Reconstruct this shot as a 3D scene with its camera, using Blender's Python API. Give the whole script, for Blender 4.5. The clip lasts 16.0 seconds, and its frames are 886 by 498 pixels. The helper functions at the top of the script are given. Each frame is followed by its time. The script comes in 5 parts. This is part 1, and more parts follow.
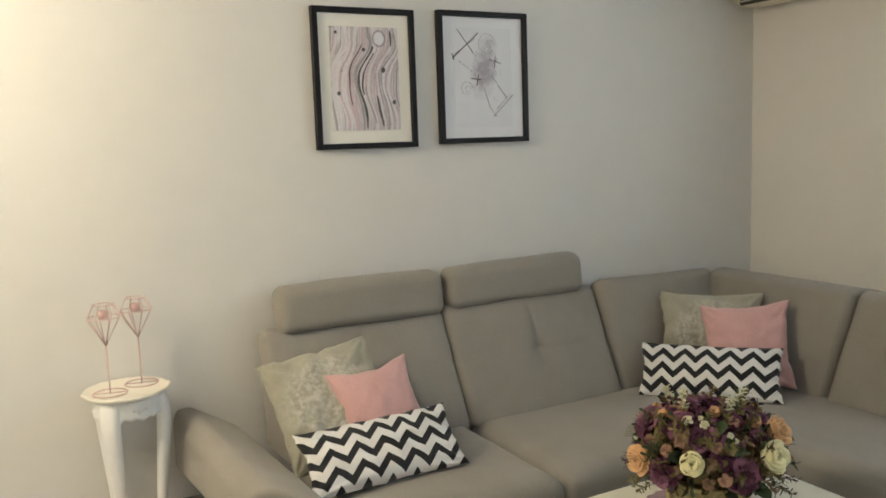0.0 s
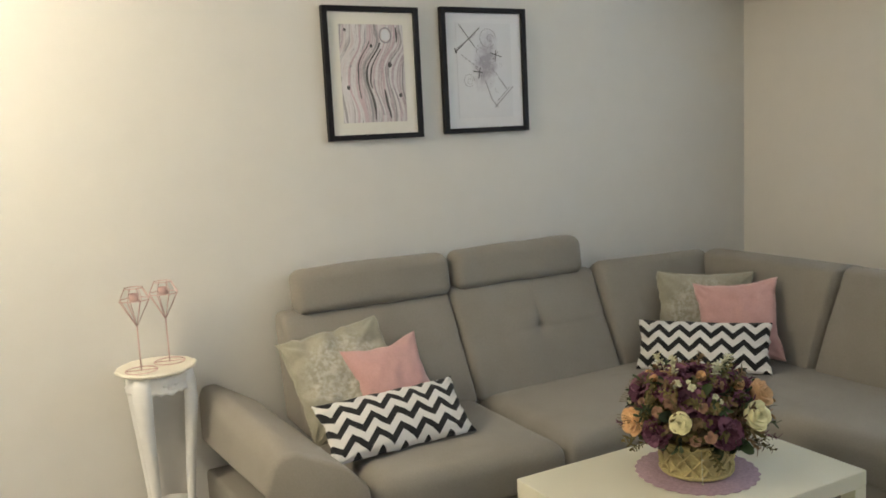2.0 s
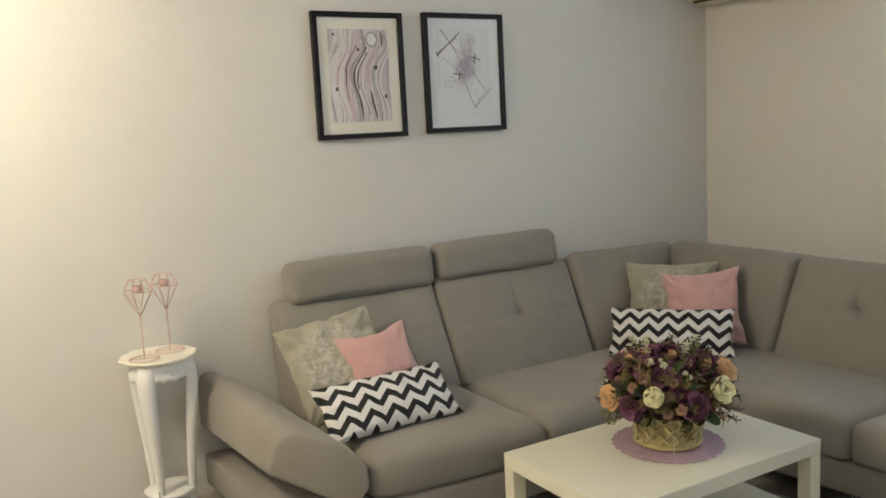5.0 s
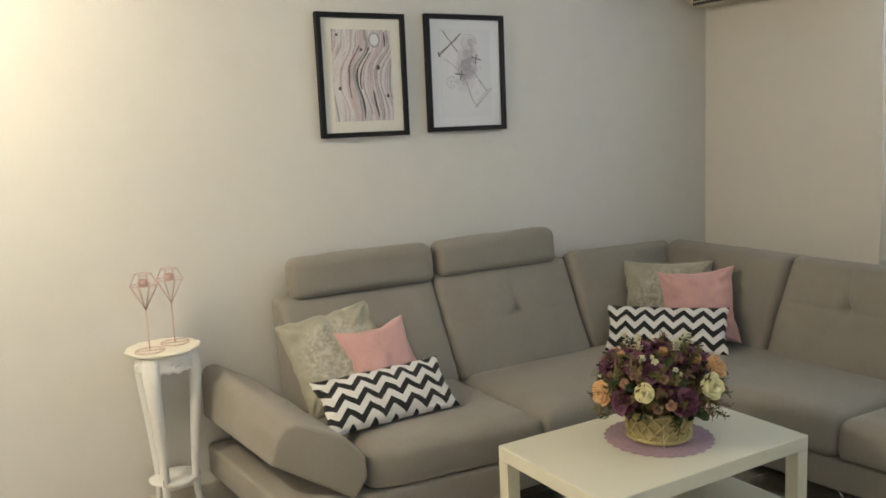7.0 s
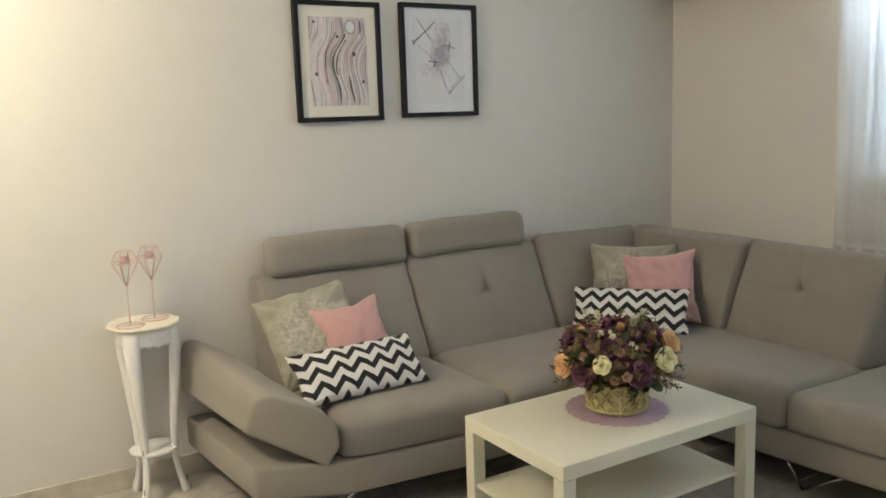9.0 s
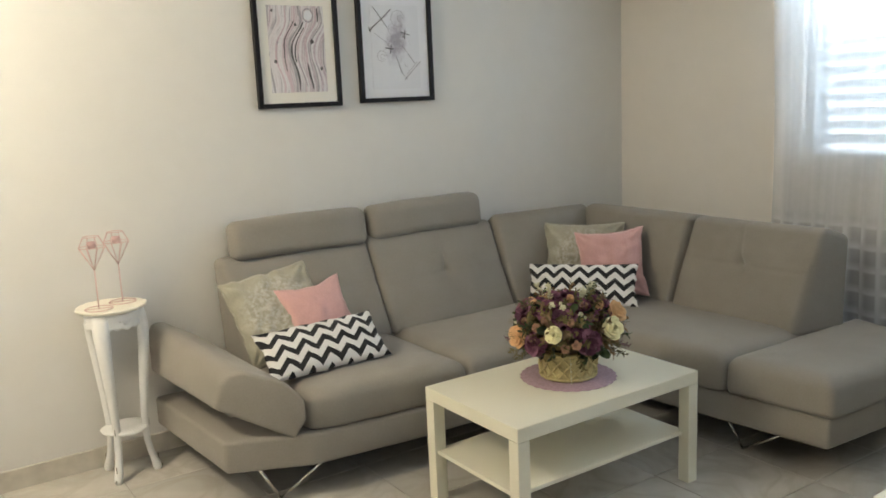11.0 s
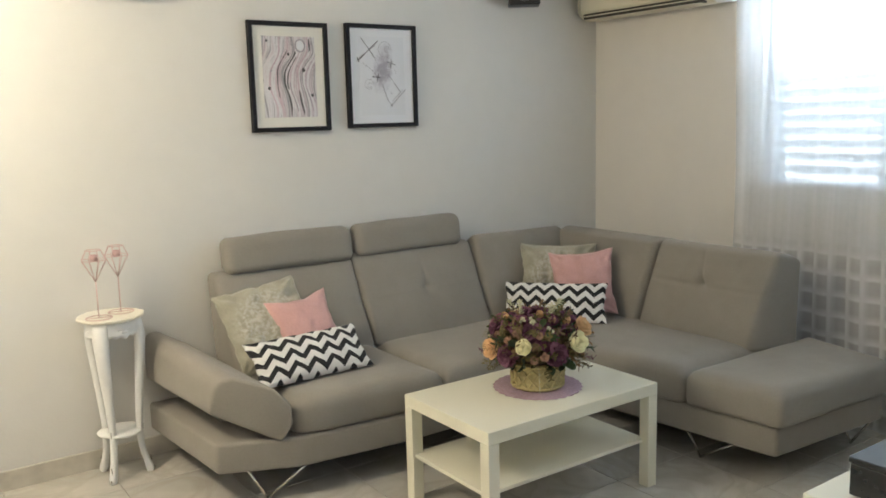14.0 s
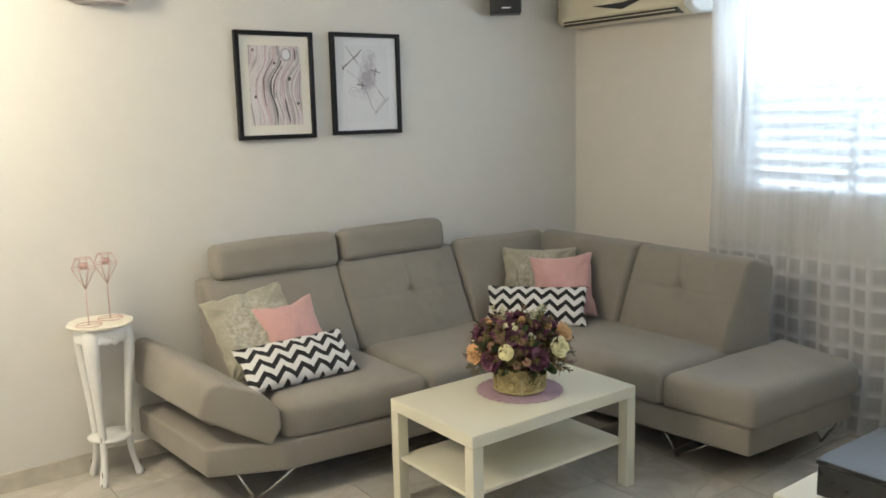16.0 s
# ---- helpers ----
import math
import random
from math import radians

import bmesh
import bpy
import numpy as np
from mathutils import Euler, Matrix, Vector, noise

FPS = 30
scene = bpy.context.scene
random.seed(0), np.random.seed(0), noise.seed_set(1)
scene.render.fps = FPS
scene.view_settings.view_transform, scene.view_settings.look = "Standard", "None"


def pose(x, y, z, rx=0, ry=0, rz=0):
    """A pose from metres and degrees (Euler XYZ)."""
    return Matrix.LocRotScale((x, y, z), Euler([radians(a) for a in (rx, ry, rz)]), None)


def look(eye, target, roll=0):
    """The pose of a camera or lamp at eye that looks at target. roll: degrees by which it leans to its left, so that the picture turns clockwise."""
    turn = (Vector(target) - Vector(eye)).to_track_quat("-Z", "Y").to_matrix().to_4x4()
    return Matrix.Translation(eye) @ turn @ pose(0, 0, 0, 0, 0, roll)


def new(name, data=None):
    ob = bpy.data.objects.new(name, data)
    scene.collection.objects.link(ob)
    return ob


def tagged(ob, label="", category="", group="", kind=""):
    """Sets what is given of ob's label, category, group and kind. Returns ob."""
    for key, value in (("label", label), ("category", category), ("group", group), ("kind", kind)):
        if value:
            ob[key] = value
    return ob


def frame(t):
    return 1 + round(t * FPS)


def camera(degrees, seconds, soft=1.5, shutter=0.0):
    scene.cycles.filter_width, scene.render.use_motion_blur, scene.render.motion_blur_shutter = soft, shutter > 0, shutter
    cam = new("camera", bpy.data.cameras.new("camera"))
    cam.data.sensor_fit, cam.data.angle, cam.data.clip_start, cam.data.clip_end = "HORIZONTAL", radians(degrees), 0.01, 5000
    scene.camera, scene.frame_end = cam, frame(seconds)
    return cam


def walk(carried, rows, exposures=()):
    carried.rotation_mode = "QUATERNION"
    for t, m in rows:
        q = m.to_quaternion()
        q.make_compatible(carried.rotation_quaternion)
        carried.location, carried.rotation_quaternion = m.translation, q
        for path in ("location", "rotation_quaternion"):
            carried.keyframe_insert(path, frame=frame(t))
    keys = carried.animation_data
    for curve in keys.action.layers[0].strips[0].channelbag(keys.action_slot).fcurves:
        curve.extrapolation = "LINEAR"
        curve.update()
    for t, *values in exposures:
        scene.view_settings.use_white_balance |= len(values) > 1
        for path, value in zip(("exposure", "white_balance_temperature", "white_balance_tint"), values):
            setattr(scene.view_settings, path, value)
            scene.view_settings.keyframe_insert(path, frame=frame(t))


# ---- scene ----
cam = camera(56.0, 16.0, soft=1.7)
PATH = [
    (0, (0.01, -0.037, 1.518), (0.952, 1.709, 1.266), -2.0),
    (0.5, (-0.018, -0.078, 1.508), (0.928, 1.668, 1.267), -2.2),
    (1, (-0.039, -0.129, 1.509), (0.901, 1.618, 1.255), -2.6),
    (1.5, (-0.06, -0.175, 1.509), (0.866, 1.576, 1.235), -3.1),
    (2, (-0.086, -0.21, 1.508), (0.842, 1.541, 1.239), -2.9),
    (2.5, (-0.099, -0.237, 1.515), (0.832, 1.513, 1.248), -2.7),
    (3, (-0.153, -0.261, 1.519), (0.811, 1.473, 1.26), -2.7),
    (3.5, (-0.199, -0.297, 1.518), (0.789, 1.422, 1.261), -3.1),
    (4, (-0.244, -0.323, 1.503), (0.754, 1.39, 1.234), -3.0),
    (6.5, (-0.265, -0.374, 1.538), (0.740, 1.333, 1.255), -2.95),
    (7, (-0.271, -0.412, 1.531), (0.720, 1.302, 1.244), -2.5),
    (7.5, (-0.271, -0.449, 1.524), (0.705, 1.274, 1.237), -2.15),
    (8, (-0.277, -0.483, 1.515), (0.702, 1.238, 1.222), -1.8),
    (8.5, (-0.286, -0.517, 1.516), (0.717, 1.187, 1.215), -1.8),
    (9, (-0.31, -0.551, 1.516), (0.718, 1.136, 1.201), -1.9),
    (9.5, (-0.319, -0.579, 1.517), (0.757, 1.077, 1.2), -1.9),
    (12, (-0.419, -0.754, 1.517), (0.682, 0.876, 1.153), -2.5),
    (12.5, (-0.431, -0.783, 1.529), (0.672, 0.85, 1.186), -2.5),
    (13, (-0.453, -0.823, 1.535), (0.66, 0.809, 1.225), -2.3),
    (13.5, (-0.469, -0.865, 1.534), (0.649, 0.765, 1.227), -2.0),
    (14, (-0.501, -0.9, 1.558), (0.634, 0.716, 1.246), -1.5),
    (14.5, (-0.527, -0.928, 1.586), (0.59, 0.703, 1.284), -1.3),
    (15, (-0.542, -0.943, 1.602), (0.558, 0.694, 1.274), -1.3),
    (15.5, (-0.547, -0.949, 1.612), (0.553, 0.691, 1.291), -1.5),
    (16, (-0.56, -0.956, 1.627), (0.612, 0.632, 1.301), -1.4),
]
EXPOSURES = [(0, -0.03, 6500, 9), (2, -0.09, 6500, 9), (4, -0.11, 6500, 9), (6.5, -0.13, 6500, 9), (9.5, -0.09, 6480, 9), (12, 0.09, 6280, 9), (16, 0.07, 6280, 9)]
walk(cam, [(t, look(eye, target, roll)) for t, eye, target, roll in PATH], EXPOSURES)

# ---- light ----
world = bpy.data.worlds.new("sky")
scene.world = world
world.use_nodes = True
wn = world.node_tree
sky = wn.nodes.new("ShaderNodeTexSky")
sky.sky_type, sky.sun_disc = "NISHITA", False
sky.sun_elevation, sky.sun_rotation = radians(50), radians(200)
wn.nodes["Background"].inputs["Strength"].default_value = 0.08
wn.links.new(sky.outputs[0], wn.nodes["Background"].inputs["Color"])
scene.view_settings.exposure = 0.0


def lamp(name, kind, m, energy, colour, **more):
    d = bpy.data.lights.new(name, kind)
    d.energy, d.color = energy, colour
    for key, value in more.items():
        if key == "size":
            d.shape, d.size, d.size_y = "RECTANGLE", value[0], value[1]
        if key == "radius":
            d.shadow_soft_size = value
    ob = new(name, d)
    ob.matrix_world = m
    return ob


LAMP_AT = (-0.85, 2.08, 2.3)
lamp("warm_lamp", "POINT", pose(*LAMP_AT), 92, (1.0, 0.865, 0.64), radius=0.12)
# added cool fill from the unseen south side, set in a made-up opening
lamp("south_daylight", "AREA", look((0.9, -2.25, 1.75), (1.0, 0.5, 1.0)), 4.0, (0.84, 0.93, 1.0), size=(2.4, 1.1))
lamp("window_daylight", "AREA", look((3.95, 0.6, 1.7), (0, 0.6, 1.3)), 160, (0.74, 0.88, 1.0), size=(3.4, 1.5))
# added fill from above, with no known fitting on the ceiling
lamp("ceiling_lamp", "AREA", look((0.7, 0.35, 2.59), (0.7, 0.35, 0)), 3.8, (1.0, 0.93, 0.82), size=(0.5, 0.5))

# ---- materials ----
def material(name, colour, rough=0.6, metal=0.0, noise_scale=30.0, vary=0.12, bump=0.0, bump_scale=200.0, spec=0.5, coarse=2.5, per_object=0.0, weave=0.0):
    m = bpy.data.materials.new(name)
    m.use_nodes = True
    n, l = m.node_tree.nodes, m.node_tree.links
    b = n["Principled BSDF"]
    b.inputs["Roughness"].default_value, b.inputs["Metallic"].default_value = rough, metal
    b.inputs["Specular IOR Level"].default_value = spec
    tc = n.new("ShaderNodeTexCoord")
    fine, big = n.new("ShaderNodeTexNoise"), n.new("ShaderNodeTexNoise")
    fine.inputs["Scale"].default_value, big.inputs["Scale"].default_value = noise_scale, coarse
    fine.inputs["Detail"].default_value = big.inputs["Detail"].default_value = 4
    for x in (fine, big):
        l.new(tc.outputs["Object"], x.inputs["Vector"])
    add = n.new("ShaderNodeMath")
    l.new(fine.outputs[0], add.inputs[0]), l.new(big.outputs[0], add.inputs[1])
    mr = n.new("ShaderNodeMapRange")
    mr.inputs[1].default_value, mr.inputs[2].default_value = 0.6, 1.4
    mr.inputs[3].default_value, mr.inputs[4].default_value = 1 - vary, 1 + vary
    l.new(add.outputs[0], mr.inputs[0])
    value = mr.outputs[0]
    if per_object:
        oi, ma = n.new("ShaderNodeObjectInfo"), n.new("ShaderNodeMath")
        ma.operation, ma.inputs[1].default_value, ma.inputs[2].default_value = "MULTIPLY_ADD", 2 * per_object, 1 - per_object
        l.new(oi.outputs["Random"], ma.inputs[0])
        mu = n.new("ShaderNodeMath")
        mu.operation = "MULTIPLY"
        l.new(ma.outputs[0], mu.inputs[0]), l.new(value, mu.inputs[1])
        value = mu.outputs[0]
    mix = n.new("ShaderNodeVectorMath")
    mix.operation = "SCALE"
    mix.inputs[0].default_value = colour
    l.new(value, mix.inputs["Scale"])
    l.new(mix.outputs[0], b.inputs["Base Color"])
    if bump:
        bn, bu = n.new("ShaderNodeTexNoise"), n.new("ShaderNodeBump")
        bn.inputs["Scale"].default_value, bn.inputs["Detail"].default_value = bump_scale, 3
        l.new(tc.outputs["Object"], bn.inputs["Vector"])
        bu.inputs["Strength"].default_value, bu.inputs["Distance"].default_value = bump, 0.004
        l.new(bn.outputs[0], bu.inputs["Height"])
        l.new(bu.outputs[0], b.inputs["Normal"])
    if weave:
        b.inputs["Sheen Weight"].default_value = weave
        b.inputs["Sheen Roughness"].default_value = 0.5
    return m


def petal_shades(m, pale):
    """Mixes a paler shade into some of the petals of one flower."""
    n, l = m.node_tree.nodes, m.node_tree.links
    b = n["Principled BSDF"]
    geo, mix, cut = n.new("ShaderNodeNewGeometry"), n.new("ShaderNodeMixRGB"), n.new("ShaderNodeMapRange")
    cut.inputs[1].default_value, cut.inputs[2].default_value, cut.inputs[4].default_value = 0.45, 1.0, 0.75
    l.new(geo.outputs["Random Per Island"], cut.inputs[0]), l.new(cut.outputs[0], mix.inputs[0])
    l.new(b.inputs["Base Color"].links[0].from_socket, mix.inputs[1])
    mix.inputs[2].default_value = (*pale, 1)
    l.new(mix.outputs[0], b.inputs["Base Color"])
    return m


M_WALL = material("wall_paint", (0.70, 0.685, 0.655), 0.75, noise_scale=9, vary=0.025, bump=0.12, bump_scale=60, spec=0.25, coarse=0.8)
M_WALL_BEIGE = material("wall_paint_beige", (0.755, 0.72, 0.668), 0.75, noise_scale=9, vary=0.025, bump=0.12, bump_scale=60, spec=0.25, coarse=0.8)
M_CEIL = material("ceiling_paint", (0.78, 0.77, 0.75), 0.8, noise_scale=9, vary=0.02)
M_GROUT = material("grout", (0.40, 0.38, 0.34), 0.9, vary=0.1)
M_SOFA = material("sofa_fabric", (0.277, 0.255, 0.226), 0.92, noise_scale=190, vary=0.10, bump=0.25, bump_scale=420, spec=0.15, coarse=5.0, weave=0.15)
# black stands in for the deep shade beneath the sofa
M_UNDER_SHADE = material("under_sofa_shade", (0.016, 0.016, 0.018), 0.95, vary=0.2)
M_TABLE = material("white_lacquer", (0.76, 0.735, 0.605), 0.32, noise_scale=6, vary=0.015, spec=0.45)
M_STAND = material("white_chalk_paint", (0.80, 0.80, 0.79), 0.55, noise_scale=40, vary=0.04, bump=0.2, bump_scale=90)
M_STAND_TOP = material("cream_stand_top", (0.80, 0.76, 0.66), 0.5, noise_scale=30, vary=0.04)
M_ROSEGOLD = material("rose_gold_wire", (0.66, 0.48, 0.455), 0.45, metal=0.2, vary=0.06)
M_CANDLE = material("pink_candle_cup", (0.58, 0.38, 0.36), 0.5, vary=0.08)
M_BLACK_FRAME = material("black_frame", (0.011, 0.010, 0.012), 0.5, noise_scale=80, vary=0.2, spec=0.2)
M_MAT_CREAM = material("cream_mount", (0.78, 0.76, 0.70), 0.8, vary=0.02)
M_MAT_WHITE = material("white_mount", (0.74, 0.75, 0.79), 0.8, vary=0.02)
M_PINK = material("pink_plush", (0.59, 0.352, 0.335), 0.95, noise_scale=120, vary=0.08, bump=0.3, bump_scale=300, coarse=9, weave=0.35)
M_CHROME = material("chrome", (0.62, 0.61, 0.58), 0.18, metal=1.0, vary=0.03)
M_PLASTIC_CREAM = material("aged_white_plastic", (0.70, 0.65, 0.50), 0.4, noise_scale=8, vary=0.03)
M_PLASTIC_WHITE = material("white_plastic", (0.78, 0.80, 0.80), 0.4, noise_scale=8, vary=0.03)
M_DARK = material("dark_plastic", (0.02, 0.02, 0.024), 0.4, vary=0.1)
M_SLOT = material("vent_dark", (0.05, 0.045, 0.035), 0.7, vary=0.1)
M_GLOSS_BLACK = material("gloss_black", (0.012, 0.014, 0.017), 0.22, vary=0.1)
M_ALU = material("white_aluminium", (0.74, 0.77, 0.80), 0.4, vary=0.03)
M_SKIRT = material("marble_skirting", (0.56, 0.52, 0.45), 0.3, noise_scale=14, vary=0.22, coarse=5)
M_GREY_BOX = material("pale_grey_box", (0.42, 0.39, 0.395), 0.6, vary=0.04)
M_BASKET = material("straw_basket", (0.50, 0.425, 0.20), 0.8, noise_scale=90, vary=0.25, bump=0.5, bump_scale=180)
M_DOILY = material("mauve_felt", (0.39, 0.275, 0.32), 0.95, noise_scale=110, vary=0.32, bump=0.5, bump_scale=250)
M_LEAF = material("dark_green_leaf", (0.035, 0.06, 0.02), 0.6, noise_scale=60, vary=0.3, per_object=0.35)
M_OLIVE = material("olive_sprig", (0.15, 0.122, 0.04), 0.7, noise_scale=60, vary=0.3, per_object=0.35)
M_TAN = material("tan_dry_leaf", (0.23, 0.145, 0.07), 0.75, noise_scale=60, vary=0.3, per_object=0.4)
M_PURPLE = petal_shades(material("plum_petal", (0.10, 0.023, 0.055), 0.75, noise_scale=70, vary=0.4, per_object=0.4), (0.30, 0.13, 0.20))
M_MAUVE = material("dusty_rose_petal", (0.30, 0.17, 0.11), 0.75, noise_scale=60, vary=0.25, per_object=0.3)
M_PEACH = material("peach_petal", (0.66, 0.40, 0.20), 0.7, noise_scale=50, vary=0.15, per_object=0.15)
M_CREAM = material("cream_petal", (0.84, 0.79, 0.47), 0.7, noise_scale=50, vary=0.1, per_object=0.08)
M_WHITE_BUD = material("white_bud", (0.58, 0.56, 0.38), 0.7, noise_scale=50, vary=0.1)
M_STEM = material("brown_stem", (0.07, 0.05, 0.025), 0.8, vary=0.2)


def tile_material():
    m = material("cream_marble_tile", (0.54, 0.52, 0.475), 0.10, noise_scale=7, vary=0.12, coarse=2.2, per_object=0.06)
    n, l = m.node_tree.nodes, m.node_tree.links
    b = n["Principled BSDF"]
    tc, no, ramp, mix = n.new("ShaderNodeTexCoord"), n.new("ShaderNodeTexNoise"), n.new("ShaderNodeValToRGB"), n.new("ShaderNodeMixRGB")
    oi, ad = n.new("ShaderNodeObjectInfo"), n.new("ShaderNodeVectorMath")
    sc = n.new("ShaderNodeVectorMath")
    sc.operation, ad.operation = "SCALE", "ADD"
    sc.inputs[0].default_value = (31.0, 17.0, 9.0)
    l.new(oi.outputs["Random"], sc.inputs["Scale"])
    l.new(tc.outputs["Object"], ad.inputs[0]), l.new(sc.outputs[0], ad.inputs[1])
    no.inputs["Scale"].default_value, no.inputs["Detail"].default_value, no.inputs["Distortion"].default_value = 3.2, 6, 1.6
    l.new(ad.outputs[0], no.inputs["Vector"])
    r = ramp.color_ramp
    r.elements[0].position, r.elements[0].color = 0.38, (0, 0, 0, 1)
    r.elements[1].position, r.elements[1].color = 0.50, (1, 1, 1, 1)
    e = r.elements.new(0.62)
    e.color = (0, 0, 0, 1)
    l.new(no.outputs[0], ramp.inputs[0])
    old = b.inputs["Base Color"].links[0].from_socket
    ma = n.new("ShaderNodeMath")
    ma.operation, ma.inputs[1].default_value = "MULTIPLY", 0.42
    l.new(ramp.outputs[0], ma.inputs[0])
    l.new(ma.outputs[0], mix.inputs[0]), l.new(old, mix.inputs[1])
    mix.inputs[2].default_value = (0.40, 0.36, 0.30, 1)
    l.new(mix.outputs[0], b.inputs["Base Color"])
    return m


M_TILE = tile_material()


def maths(n, l, op, a, b=None, c=None):
    x = n.new("ShaderNodeMath")
    x.operation = op
    for k, v in enumerate((a, b, c)):
        if v is None:
            continue
        if isinstance(v, (int, float)):
            x.inputs[k].default_value = v
        else:
            l.new(v, x.inputs[k])
    return x.outputs[0]


def zigzag_material():
    """White canvas with printed black chevrons; local x runs along the pillow, z up it."""
    m = material("chevron_canvas", (0.72, 0.71, 0.69), 0.9, noise_scale=300, vary=0.06, bump=0.3, bump_scale=500, weave=0.1)
    n, l = m.node_tree.nodes, m.node_tree.links
    b = n["Principled BSDF"]
    tc, sp = n.new("ShaderNodeTexCoord"), n.new("ShaderNodeSeparateXYZ")
    l.new(tc.outputs["Object"], sp.inputs[0])
    u = maths(n, l, "PINGPONG", maths(n, l, "ADD", sp.outputs[0], 3.0), 0.044)
    v = maths(n, l, "ADD", maths(n, l, "MULTIPLY", u, 0.92), sp.outputs[2])
    f = maths(n, l, "FRACT", maths(n, l, "DIVIDE", maths(n, l, "ADD", v, 3.016), 0.0615))
    black = maths(n, l, "LESS_THAN", f, 0.47)
    mix = n.new("ShaderNodeMixRGB")
    l.new(black, mix.inputs[0]), l.new(b.inputs["Base Color"].links[0].from_socket, mix.inputs[1])
    mix.inputs[2].default_value = (0.014, 0.014, 0.016, 1)
    l.new(mix.outputs[0], b.inputs["Base Color"])
    return m


M_ZIG = zigzag_material()


def brocade_material():
    """Beige-grey velvet with a round, glittering patch of silver thread."""
    m = material("silver_brocade", (0.335, 0.318, 0.25), 0.8, noise_scale=150, vary=0.12, bump=0.4, bump_scale=260, coarse=12, weave=0.3)
    n, l = m.node_tree.nodes, m.node_tree.links
    b = n["Principled BSDF"]
    tc, sp = n.new("ShaderNodeTexCoord"), n.new("ShaderNodeSeparateXYZ")
    l.new(tc.outputs["Object"], sp.inputs[0])
    d = maths(n, l, "SQRT", maths(n, l, "ADD", maths(n, l, "POWER", sp.outputs[0], 2.0), maths(n, l, "POWER", sp.outputs[2], 2.0)))
    no = n.new("ShaderNodeTexNoise")
    no.inputs["Scale"].default_value, no.inputs["Detail"].default_value = 55, 5
    l.new(tc.outputs["Object"], no.inputs["Vector"])
    inside = n.new("ShaderNodeMapRange")
    inside.inputs[1].default_value, inside.inputs[2].default_value = 0.185, 0.13
    l.new(d, inside.inputs[0])
    spots = n.new("ShaderNodeMapRange")
    spots.inputs[1].default_value, spots.inputs[2].default_value = 0.40, 0.62
    l.new(no.outputs[0], spots.inputs[0])
    fac = maths(n, l, "MULTIPLY", maths(n, l, "MULTIPLY", inside.outputs[0], spots.outputs[0]), 0.6)
    mix = n.new("ShaderNodeMixRGB")
    l.new(fac, mix.inputs[0]), l.new(b.inputs["Base Color"].links[0].from_socket, mix.inputs[1])
    mix.inputs[2].default_value = (0.56, 0.55, 0.50, 1)
    l.new(mix.outputs[0], b.inputs["Base Color"])
    rough = n.new("ShaderNodeMapRange")
    rough.inputs[3].default_value, rough.inputs[4].default_value = 0.85, 0.4
    l.new(fac, rough.inputs[0]), l.new(rough.outputs[0], b.inputs["Roughness"])
    return m


M_BROCADE = brocade_material()


